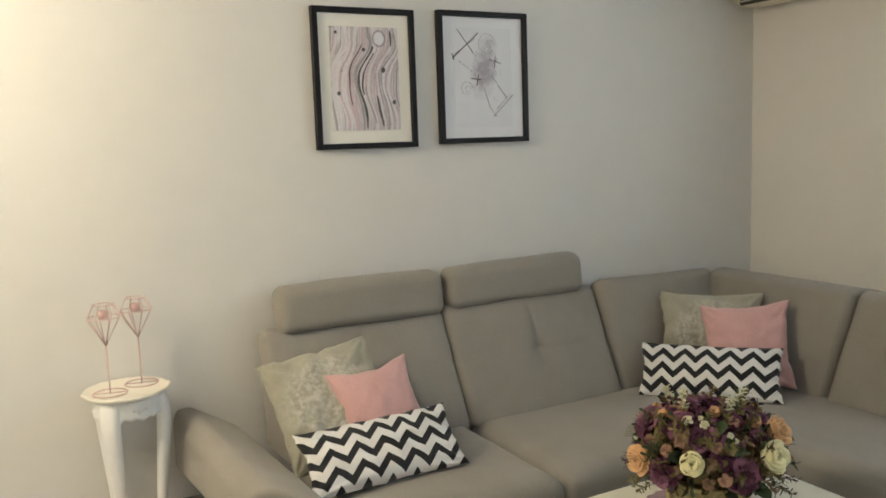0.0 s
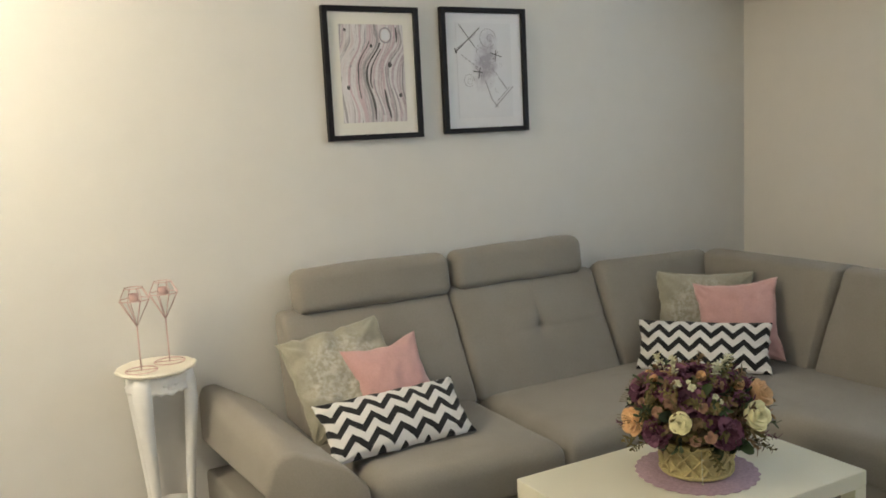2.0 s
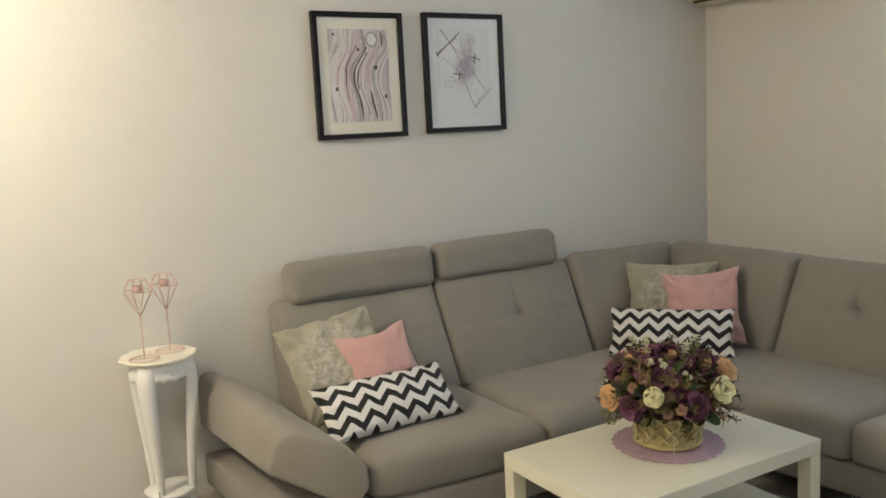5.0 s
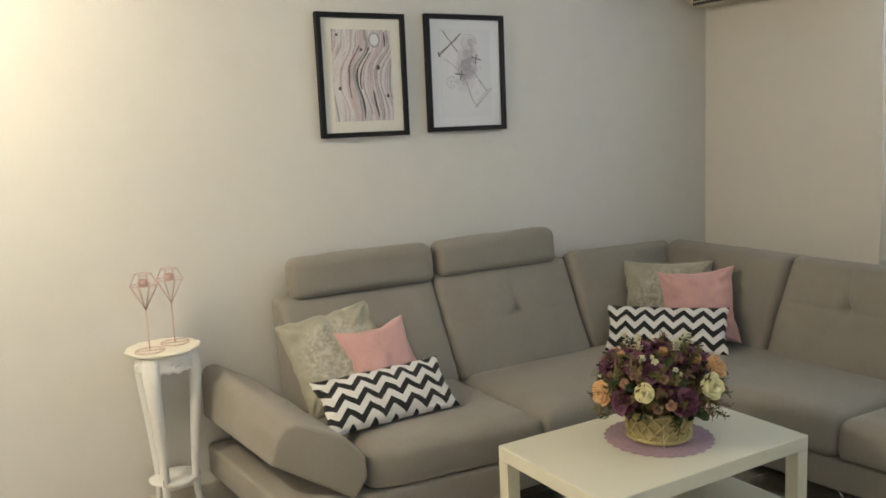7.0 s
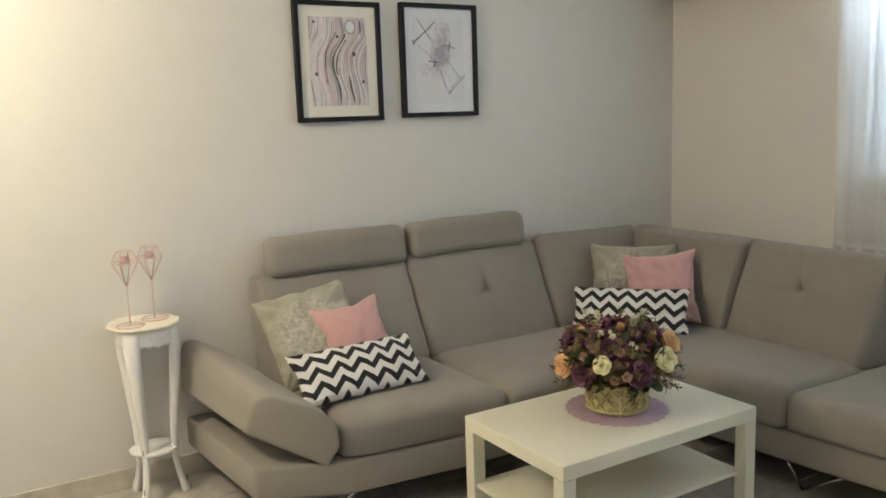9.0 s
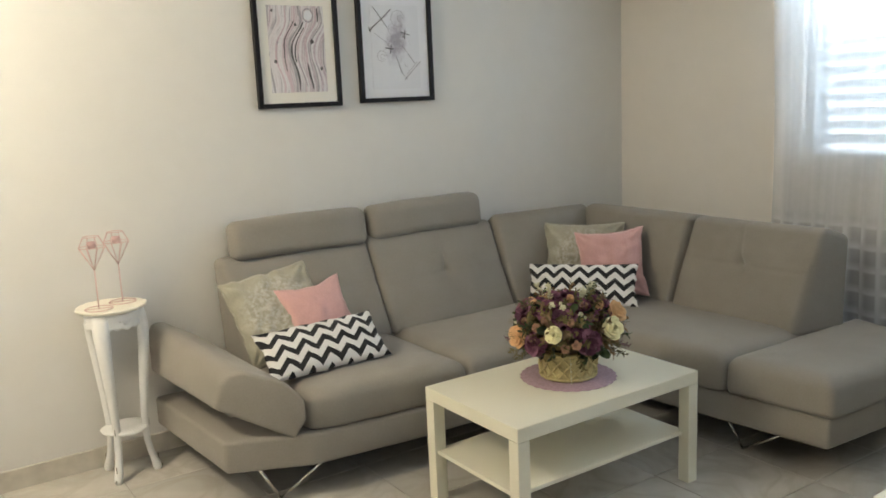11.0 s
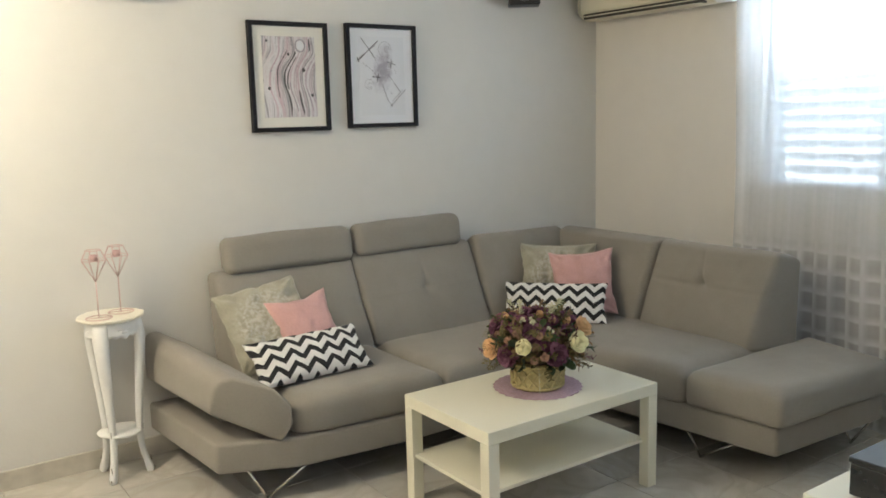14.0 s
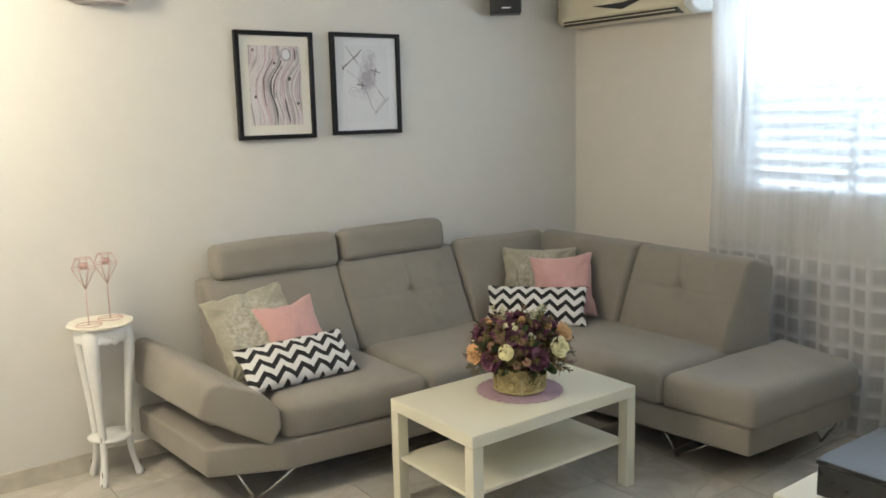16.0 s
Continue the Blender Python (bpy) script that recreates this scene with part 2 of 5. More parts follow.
def curtain_material():
    """Sheer voile; below a line the cloth is woven in squares, thin inside and dense between."""
    m = bpy.data.materials.new("sheer_voile")
    m.use_nodes = True
    n, l = m.node_tree.nodes, m.node_tree.links
    n.remove(n["Principled BSDF"])
    out = n["Material Output"]
    tc, sp = n.new("ShaderNodeTexCoord"), n.new("ShaderNodeSeparateXYZ")
    l.new(tc.outputs["UV"], sp.inputs[0])
    fy = maths(n, l, "FRACT", maths(n, l, "DIVIDE", sp.outputs[0], 0.098))
    fz = maths(n, l, "FRACT", maths(n, l, "DIVIDE", sp.outputs[1], 0.105))
    sides = []
    for part_of, edge in ((fy, 0.30), (fz, 0.26)):
        soft = n.new("ShaderNodeMapRange")
        soft.inputs[1].default_value, soft.inputs[2].default_value = edge - 0.20, edge + 0.10
        l.new(part_of, soft.inputs[0])
        fade = n.new("ShaderNodeMapRange")
        fade.inputs[1].default_value, fade.inputs[2].default_value = 1.0, 0.90
        l.new(part_of, fade.inputs[0])
        sides.append(maths(n, l, "MULTIPLY", soft.outputs[0], fade.outputs[0]))
    sq = maths(n, l, "MULTIPLY", sides[0], sides[1])
    across = n.new("ShaderNodeCombineXYZ")
    l.new(sp.outputs[0], across.inputs[0])
    folds = n.new("ShaderNodeTexNoise")
    folds.inputs["Scale"].default_value, folds.inputs["Detail"].default_value = 20, 3
    l.new(across.outputs[0], folds.inputs["Vector"])
    gather = maths(n, l, "MULTIPLY", maths(n, l, "SUBTRACT", folds.outputs[0], 0.5), 0.22)
    low = n.new("ShaderNodeMapRange")
    low.inputs[1].default_value, low.inputs[2].default_value = 0.90, 0.80
    l.new(sp.outputs[1], low.inputs[0])
    sq = maths(n, l, "MULTIPLY", sq, low.outputs[0])
    no = n.new("ShaderNodeTexNoise")
    no.inputs["Scale"].default_value = 35
    l.new(tc.outputs["Object"], no.inputs["Vector"])
    dense = maths(n, l, "SUBTRACT", maths(n, l, "ADD", maths(n, l, "ADD", gather, maths(n, l, "MULTIPLY_ADD", no.outputs[0], 0.06, 0.56)), maths(n, l, "MULTIPLY", low.outputs[0], 0.09)), maths(n, l, "MULTIPLY", sq, 0.10))
    tr, di, tl = n.new("ShaderNodeBsdfTransparent"), n.new("ShaderNodeBsdfDiffuse"), n.new("ShaderNodeBsdfTranslucent")
    tint = n.new("ShaderNodeMixRGB")
    tint.inputs[1].default_value, tint.inputs[2].default_value = (0.78, 0.80, 0.83, 1), (0.60, 0.60, 0.63, 1)
    l.new(sq, tint.inputs[0])
    l.new(tint.outputs[0], di.inputs[0]), l.new(tint.outputs[0], tl.inputs[0])
    cloth, mix = n.new("ShaderNodeMixShader"), n.new("ShaderNodeMixShader")
    cloth.inputs[0].default_value = 0.45
    l.new(di.outputs[0], cloth.inputs[1]), l.new(tl.outputs[0], cloth.inputs[2])
    l.new(dense, mix.inputs[0]), l.new(tr.outputs[0], mix.inputs[1]), l.new(cloth.outputs[0], mix.inputs[2])
    l.new(mix.outputs[0], out.inputs[0])
    return m


M_CURTAIN = curtain_material()


def slat_material():
    m = bpy.data.materials.new("shutter_slat")
    m.use_nodes = True
    n, l = m.node_tree.nodes, m.node_tree.links
    b = n["Principled BSDF"]
    b.inputs["Base Color"].default_value, b.inputs["Roughness"].default_value = (0.74, 0.77, 0.79, 1), 0.45
    thin, mix = n.new("ShaderNodeBsdfTranslucent"), n.new("ShaderNodeMixShader")
    thin.inputs[0].default_value, mix.inputs[0].default_value = (0.80, 0.84, 0.84, 1), 0.11
    l.new(b.outputs[0], mix.inputs[1]), l.new(thin.outputs[0], mix.inputs[2])
    l.new(mix.outputs[0], n["Material Output"].inputs[0])
    return m


M_SLAT = slat_material()


def glow_material(name, colour, strength):
    m = bpy.data.materials.new(name)
    m.use_nodes = True
    n, l = m.node_tree.nodes, m.node_tree.links
    n.remove(n["Principled BSDF"])
    e = n.new("ShaderNodeEmission")
    e.inputs[0].default_value, e.inputs[1].default_value = (*colour, 1), strength
    l.new(e.outputs[0], n["Material Output"].inputs[0])
    return m


M_OUTSIDE = glow_material("bright_sky", (0.88, 0.95, 0.98), 2.0)


def strata_material():
    """Print of flowing vertical bands in blush, grey and black."""
    m = material("strata_print", (0.7, 0.7, 0.7), 0.7)
    n, l = m.node_tree.nodes, m.node_tree.links
    b = n["Principled BSDF"]
    tc, sp = n.new("ShaderNodeTexCoord"), n.new("ShaderNodeSeparateXYZ")
    l.new(tc.outputs["Object"], sp.inputs[0])
    x, z = sp.outputs[0], sp.outputs[2]
    top, foot = n.new("ShaderNodeMapRange"), n.new("ShaderNodeMapRange")
    for node, start, stop, shift in ((top, 0.01, 0.14, -0.058), (foot, -0.03, -0.17, -0.028)):
        node.interpolation_type = "SMOOTHSTEP"
        node.inputs[1].default_value, node.inputs[2].default_value, node.inputs[4].default_value = start, stop, shift
        l.new(z, node.inputs[0])
    u = maths(n, l, "ADD", maths(n, l, "ADD", x, top.outputs[0]), foot.outputs[0])
    co = n.new("ShaderNodeCombineXYZ")
    l.new(maths(n, l, "MULTIPLY", u, 23.0), co.inputs[0]), l.new(maths(n, l, "MULTIPLY", z, 3.0), co.inputs[2])
    no = n.new("ShaderNodeTexNoise")
    no.inputs["Scale"].default_value, no.inputs["Detail"].default_value, no.inputs["Distortion"].default_value = 1.0, 3.0, 0.25
    l.new(co.outputs[0], no.inputs["Vector"])
    ramp = n.new("ShaderNodeValToRGB")
    r = ramp.color_ramp
    r.interpolation = "LINEAR"
    stops = ((0.30, (0.05, 0.05, 0.055)), (0.36, (0.16, 0.15, 0.15)), (0.39, (0.66, 0.63, 0.64)), (0.46, (0.62, 0.54, 0.56)), (0.52, (0.72, 0.69, 0.70)), (0.57, (0.45, 0.41, 0.43)), (0.61, (0.72, 0.70, 0.71)), (0.67, (0.34, 0.32, 0.33)), (0.72, (0.70, 0.67, 0.68)))
    r.elements[0].position, r.elements[0].color = stops[0][0], (*stops[0][1], 1)
    r.elements[1].position, r.elements[1].color = stops[-1][0], (*stops[-1][1], 1)
    for p, c in stops[1:-1]:
        e = r.elements.new(p)
        e.color = (*c, 1)
    l.new(no.outputs[0], ramp.inputs[0]), l.new(ramp.outputs[0], b.inputs["Base Color"])
    return m


M_STRATA = strata_material()
M_INK = material("grey_ink", (0.36, 0.345, 0.38), 0.8, noise_scale=300, vary=0.35)
M_INK_DARK = material("dark_ink", (0.10, 0.095, 0.10), 0.8, noise_scale=200, vary=0.7)
M_BAND_PINK = material("blush_ink", (0.58, 0.46, 0.50), 0.8, noise_scale=130, vary=0.3)
M_BAND_GREY = material("mid_grey_ink", (0.36, 0.345, 0.36), 0.8, noise_scale=130, vary=0.4)
M_BAND_PALE = material("pale_ink", (0.70, 0.67, 0.69), 0.8, noise_scale=130, vary=0.18)
M_BAND_MAUVE = material("mauve_ink", (0.53, 0.45, 0.49), 0.8, noise_scale=130, vary=0.35)


def blot_material():
    m = material("violet_wash", (0.70, 0.71, 0.75), 0.8, vary=0.02)
    n, l = m.node_tree.nodes, m.node_tree.links
    b = n["Principled BSDF"]
    tc, sp = n.new("ShaderNodeTexCoord"), n.new("ShaderNodeSeparateXYZ")
    l.new(tc.outputs["Object"], sp.inputs[0])
    no = n.new("ShaderNodeTexNoise")
    no.inputs["Scale"].default_value, no.inputs["Detail"].default_value = 38, 6
    l.new(tc.outputs["Object"], no.inputs["Vector"])

    def spot(cx, cz, r):
        d = maths(n, l, "SQRT", maths(n, l, "ADD", maths(n, l, "POWER", maths(n, l, "SUBTRACT", sp.outputs[0], cx), 2.0), maths(n, l, "POWER", maths(n, l, "SUBTRACT", sp.outputs[2], cz), 2.0)))
        s = n.new("ShaderNodeMapRange")
        s.inputs[1].default_value, s.inputs[2].default_value = r, 0.0
        l.new(d, s.inputs[0])
        return s.outputs[0]

    total = maths(n, l, "ADD", maths(n, l, "ADD", spot(0.010, 0.045, 0.085), maths(n, l, "MULTIPLY", spot(0.025, 0.135, 0.075), 0.6)), maths(n, l, "MULTIPLY", spot(-0.01, -0.03, 0.10), 0.6))
    fac = n.new("ShaderNodeMapRange")
    fac.inputs[1].default_value, fac.inputs[2].default_value, fac.inputs[4].default_value = 0.10, 0.46, 0.75
    l.new(maths(n, l, "MULTIPLY", total, no.outputs[0]), fac.inputs[0])
    mix = n.new("ShaderNodeMixRGB")
    l.new(fac.outputs[0], mix.inputs[0]), l.new(b.inputs["Base Color"].links[0].from_socket, mix.inputs[1])
    mix.inputs[2].default_value = (0.28, 0.245, 0.32, 1)
    l.new(mix.outputs[0], b.inputs["Base Color"])
    return m


M_BLOT = blot_material()

# ---- building helpers ----
ORIGIN = {}


def thing(name, at, label, category, group=""):
    ob = new(name)
    ob.location = at
    ob.empty_display_size = 0.05
    ORIGIN[ob] = Vector(at)
    return tagged(ob, label, category, group)


def finish(bm, name, mat, smooth=True):
    bmesh.ops.recalc_face_normals(bm, faces=bm.faces[:])
    me = bpy.data.meshes.new(name)
    for f in bm.faces:
        f.smooth = smooth
    bm.to_mesh(me)
    bm.free()
    me.materials.append(mat)
    return me


def part(name, bm, mat, parent, label="", smooth=True):
    """A mesh in world places, as one part under a thing or a part."""
    o = ORIGIN[parent]
    bm.transform(Matrix.Translation(-o))
    ob = new(name, finish(bm, name, mat, smooth))
    ob.parent = parent
    if parent.type == "MESH":
        ob.matrix_parent_inverse = Matrix.Identity(4)
    ORIGIN[ob] = o
    return tagged(ob, label)


def piece(name, me, m, parent, label=""):
    ob = new(name, me)
    ob.parent = parent
    ob.matrix_basis = Matrix.Translation(-ORIGIN[parent]) @ m
    return tagged(ob, label)


def solo(name, bm, mat, m, label, category, group="", kind="", smooth=True):
    ob = new(name, finish(bm, name, mat, smooth))
    ob.matrix_world = m
    ORIGIN[ob] = Vector((0, 0, 0))
    return tagged(ob, label, category, group, kind)


def box(x0, x1, y0, y1, z0, z1, bevel=0.0, seg=2):
    bm = bmesh.new()
    bmesh.ops.create_cube(bm, size=1)
    bm.transform(Matrix.Translation(((x0 + x1) / 2, (y0 + y1) / 2, (z0 + z1) / 2)) @ Matrix.Diagonal((x1 - x0, y1 - y0, z1 - z0, 1)))
    if bevel:
        bmesh.ops.bevel(bm, geom=bm.edges[:], offset=bevel, segments=seg, profile=0.5, affect="EDGES")
    return bm


def prism(points, z0, z1, bevel=0.0, seg=4, axis="z"):
    """A polygon in plan, drawn up from z0 to z1. axis y: points are (x, z), drawn along y."""
    bm = bmesh.new()
    put = (lambda p, h: (p[0], p[1], h)) if axis == "z" else ((lambda p, h: (p[0], h, p[1])) if axis == "y" else (lambda p, h: (h, p[0], p[1])))
    low = [bm.verts.new(put(p, z0)) for p in points]
    top = [bm.verts.new(put(p, z1)) for p in points]
    bm.faces.new(low), bm.faces.new(top)
    for k in range(len(points)):
        j = (k + 1) % len(points)
        bm.faces.new((low[k], low[j], top[j], top[k]))
    bmesh.ops.recalc_face_normals(bm, faces=bm.faces[:])
    if bevel:
        bmesh.ops.bevel(bm, geom=bm.edges[:], offset=bevel, segments=seg, profile=0.5, affect="EDGES", clamp_overlap=True)
    return bm


def rounded(hx, hy, hz, r, counts=(8, 4, 8), nr=4, warp=None):
    """A soft box with rounded edges and an even net of faces; warp moves each place."""
    def line(h, k):
        ends = [h - r + r * (math.tan(i / nr * math.pi / 4)) for i in range(nr + 1)]
        mid = [-(h - r) + 2 * (h - r) * i / k for i in range(1, k)]
        return [-e for e in reversed(ends)] + mid + ends
    axes = [line(hx, counts[0]), line(hy, counts[1]), line(hz, counts[2])]
    half = (hx, hy, hz)
    bm, seen = bmesh.new(), {}

    def vert(p):
        key = tuple(round(v, 6) for v in p)
        if key not in seen:
            c = Vector([max(-(h - r), min(h - r, v)) for v, h in zip(p, half)])
            d = Vector(p) - c
            q = c + d.normalized() * r if d.length > 1e-9 else c
            seen[key] = bm.verts.new(warp(*q) if warp else q)
        return seen[key]

    for a in range(3):
        b, c = (a + 1) % 3, (a + 2) % 3
        for side in (-1, 1):
            for i in range(len(axes[b]) - 1):
                for j in range(len(axes[c]) - 1):
                    quad = []
                    for di, dj in ((0, 0), (1, 0), (1, 1), (0, 1)):
                        p = [0, 0, 0]
                        p[a], p[b], p[c] = side * half[a], axes[b][i + di], axes[c][j + dj]
                        quad.append(vert(p))
                    try:
                        bm.faces.new(quad)
                    except ValueError:
                        pass
    return bm


def tube(points, r, sides=8, closed=False, radii=None, caps=True):
    bm = bmesh.new()
    pts = [Vector(p) for p in points]
    rings, count = [], len(pts)
    for k, p in enumerate(pts):
        a = pts[(k - 1) % count] if (closed or k) else p
        b = pts[(k + 1) % count] if (closed or k < count - 1) else p
        t = (b - a).normalized()
        side = t.orthogonal().normalized() if abs(t.z) > 0.95 else t.cross(Vector((0, 0, 1))).normalized()
        up = side.cross(t).normalized()
        rr = radii[k] if radii else r
        rings.append([bm.verts.new(p + rr * (math.cos(s * math.tau / sides) * side + math.sin(s * math.tau / sides) * up)) for s in range(sides)])
    for k in range(count if closed else count - 1):
        a, b = rings[k], rings[(k + 1) % count]
        for s in range(sides):
            bm.faces.new((a[s], a[(s + 1) % sides], b[(s + 1) % sides], b[s]))
    if caps and not closed:
        bm.faces.new(rings[0]), bm.faces.new(rings[-1])
    return bm


def lathe(profile, at=(0, 0, 0), sides=32, wave=None, caps=True):
    """A profile of (radius, height) turned round; wave(angle) scales the radius."""
    bm = bmesh.new()
    rings = []
    for r, z in profile:
        rings.append([bm.verts.new((at[0] + r * (wave(s * math.tau / sides) if wave else 1) * math.cos(s * math.tau / sides), at[1] + r * (wave(s * math.tau / sides) if wave else 1) * math.sin(s * math.tau / sides), at[2] + z)) for s in range(sides)])
    for a, b in zip(rings, rings[1:]):
        for s in range(sides):
            bm.faces.new((a[s], a[(s + 1) % sides], b[(s + 1) % sides], b[s]))
    if caps:
        bm.faces.new(rings[0]), bm.faces.new(rings[-1])
    return bm


def merge(*many):
    out = bmesh.new()
    for bm in many:
        me = bpy.data.meshes.new("joined")
        bm.to_mesh(me)
        bm.free()
        out.from_mesh(me)
        bpy.data.meshes.remove(me)
    return out


# ---- structure ----
BACK, RIGHT, LEFT, FRONT, TOP = 3.02, 3.50, -2.3, -2.3, 2.62
WIN = (-0.75, 1.80, 1.17, 2.35)

floor = solo("floor", box(LEFT - 0.2, RIGHT + 0.25, FRONT - 0.2, BACK + 0.2, -0.12, -0.006), M_GROUT, Matrix.Identity(4), "floor of cream marble-look tiles with thin grey joints", "floor", kind="structure", smooth=False)
solo("ceiling", box(LEFT - 0.2, RIGHT + 0.25, FRONT - 0.2, BACK + 0.2, TOP, TOP + 0.12), M_CEIL, Matrix.Identity(4), "plain white painted ceiling of the living room", "ceiling", kind="structure", smooth=False)
solo("wall_north", box(LEFT - 0.2, RIGHT, BACK, BACK + 0.2, -0.006, TOP), M_WALL, Matrix.Identity(4), "plain off-white painted wall behind the sofa", "wall", kind="structure", smooth=False)
solo("wall_west", box(LEFT - 0.2, LEFT, FRONT, BACK, -0.006, TOP), M_WALL, Matrix.Identity(4), "plain off-white painted side wall", "wall", kind="structure", smooth=False)
east = merge(
    box(RIGHT, RIGHT + 0.25, WIN[1], BACK + 0.2, -0.006, TOP),
    box(RIGHT, RIGHT + 0.25, FRONT - 0.2, WIN[0], -0.006, TOP),
    box(RIGHT, RIGHT + 0.25, WIN[0], WIN[1], -0.006, WIN[2]),
    box(RIGHT, RIGHT + 0.25, WIN[0], WIN[1], WIN[3], TOP),
)
solo("wall_east", east, M_WALL_BEIGE, Matrix.Identity(4), "beige painted wall with a wide window", "wall", kind="structure", smooth=False)
# the opening is made up, to admit fill light from behind the camera
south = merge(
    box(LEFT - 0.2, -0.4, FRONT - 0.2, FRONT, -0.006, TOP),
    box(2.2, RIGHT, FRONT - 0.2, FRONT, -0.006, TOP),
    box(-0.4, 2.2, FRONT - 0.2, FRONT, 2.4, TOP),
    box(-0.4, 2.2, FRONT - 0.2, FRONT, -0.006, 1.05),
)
solo("wall_south", south, M_WALL, Matrix.Identity(4), "plain unseen wall with an opening added to let in light", "wall", kind="structure", smooth=False)
solo("baseboard", box(LEFT, RIGHT, BACK - 0.012, BACK, -0.003, 0.09, 0.003, 1), M_SKIRT, Matrix.Identity(4), "veined beige marble skirting along the wall", "skirting", kind="structure", smooth=False)
solo("baseboard", box(RIGHT - 0.012, RIGHT, -2.2, BACK - 0.012, -0.003, 0.09, 0.003, 1), M_SKIRT, Matrix.Identity(4), "veined beige marble skirting under the window", "skirting", kind="structure", smooth=False)
solo("backdrop", box(6.5, 6.6, -6, 7, -1.5, 6), M_OUTSIDE, Matrix.Identity(4), "overexposed bright sky outside the window", "backdrop", kind="structure", smooth=False)


def window():
    w = thing("window_1", (RIGHT + 0.1, (WIN[0] + WIN[1]) / 2, WIN[2]), "white aluminium sliding window with slatted shutters behind", "window")
    tagged(w, kind="structure")
    y0, y1, z0, z1 = WIN
    x0, x1 = RIGHT + 0.06, RIGHT + 0.12
    part("sill", box(RIGHT - 0.012, RIGHT + 0.06, y0, y1, z0, z0 + 0.008, 0.003), M_ALU, w)
    frame_bm = merge(box(x0, x1, y0, y1, z0 + 0.008, z0 + 0.0125, 0.001), box(x0, x1, y0, y1, z1 - 0.05, z1, 0.004), box(x0, x1, y0, y0 + 0.04, z0 + 0.0125, z1 - 0.05, 0.004), box(x0, x1, y1 - 0.04, y1, z0 + 0.0125, z1 - 0.05, 0.004))
    part("window_frame", frame_bm, M_ALU, w, smooth=False)
    mid = 1.19
    part("gasket", box(RIGHT + 0.052, RIGHT + 0.059, y1 - 0.006, y1 - 0.001, z0 + 0.02, z1), M_DARK, w, smooth=False)
    for a, b, x in ((mid - 0.02, y1 - 0.04, x0 + 0.045), (0.55, mid + 0.03, x0 + 0.075), (-0.1, 0.58, x0 + 0.045), (y0 + 0.04, -0.07, x0 + 0.075)):
        sash = part("shutter", merge(box(x, x + 0.025, a, a + 0.045, z0 + 0.0125, z1 - 0.05, 0.003), box(x, x + 0.025, b - 0.045, b, z0 + 0.0125, z1 - 0.05, 0.003), box(x, x + 0.025, a + 0.045, b - 0.045, z0 + 0.0125, z0 + 0.018, 0.001), box(x, x + 0.025, a + 0.045, b - 0.045, z1 - 0.08, z1 - 0.05, 0.003)), M_SLAT, w, "white shutter leaf with tilted slats", smooth=False)
        slat = box(-0.027, 0.027, -(b - a - 0.09) / 2, (b - a - 0.09) / 2, -0.004, 0.004, 0.003, 1)
        me = finish(slat, "slat", M_SLAT, False)
        z = z0 + 0.066
        while z < 1.98:
            piece("slat", me, pose(x + 0.0125, (a + b) / 2, z, 0, max(66 - max(z - 1.62, 0) * 150, 14), 0), sash)
            z += 0.0662
    return w


window()


def curtain():
    bm = bmesh.new()
    uv = bm.loops.layers.uv.new("cloth")
    cols, rows = 220, 24
    y1, y0, z0, z1 = 1.905, -0.8, 0.012, 2.5
    net, along = {}, 0.0
    for i in range(cols + 1):
        y = y1 + (y0 - y1) * i / cols
        along += abs(y1 - y0) / cols * 1.15
        for j in range(rows + 1):
            z = z0 + (z1 - z0) * j / rows
            loose = 1.0 - 0.5 * j / rows
            x = 3.405 + 0.018 * loose * math.sin(y * 31 + 0.8 * math.sin(y * 5.3)) + 0.012 * math.sin(y * 9.1 + 1.3 + 0.4 * z)
            if z < 0.3:
                x -= 0.05 * (0.3 - z) * (1 + math.sin(y * 7))
            net[i, j] = (bm.verts.new((x, y + 0.012 * math.sin(z * 3 + y * 4), z)), along, z)
    for i in range(cols):
        for j in range(rows):
            q = [net[i, j], net[i + 1, j], net[i + 1, j + 1], net[i, j + 1]]
            f = bm.faces.new([v[0] for v in q])
            for lp, v in zip(f.loops, q):
                lp[uv].uv = (v[1], v[2])
    c = thing("curtain", (3.405, 0.6, 0.012), "sheer white voile curtain woven with squares near the hem", "curtain")
    part("cloth", bm, M_CURTAIN, c)
    part("curtain_rail", box(3.36, 3.44, -0.85, 1.96, 2.5, 2.53, 0.004), M_ALU, c)
    part("bracket", box(3.43, 3.5, 1.9, 1.93, 2.505, 2.525, 0.002), M_ALU, c)
    part("hem", tube([(3.405 + 0.018 * math.sin((1.93 - k * 0.03) * 31), 1.93 - k * 0.03, 0.016) for k in range(90)], 0.004, 6), M_CURTAIN, c)


curtain()

# ---- sofa ----
sofa = thing("corner_sofa", (1.9, 2.5, 0.0), "grey-beige fabric corner sofa with chaise and raised headrests", "sofa")
part("base", prism([(0.515, 2.99), (0.573, 2.27), (0.87, 2.13), (1.35, 2.08), (2.335, 2.08), (2.458, 0.975), (3.215, 0.93), (3.31, 1.40), (3.31, 2.99)], 0.14, 0.270, 0.016), M_SOFA, sofa, smooth=True)


# unseen black sheet, added so the gap below the base gets darker
part("dust_cover", prism([(0.54, 2.97), (0.60, 2.30), (0.88, 2.16), (1.36, 2.11), (2.355, 2.11), (2.485, 1.00), (3.195, 0.96), (3.285, 1.41), (3.285, 2.97)], 0.130, 0.1385), M_UNDER_SHADE, sofa, "unseen black sheet added to deepen the shade under the base", smooth=False)


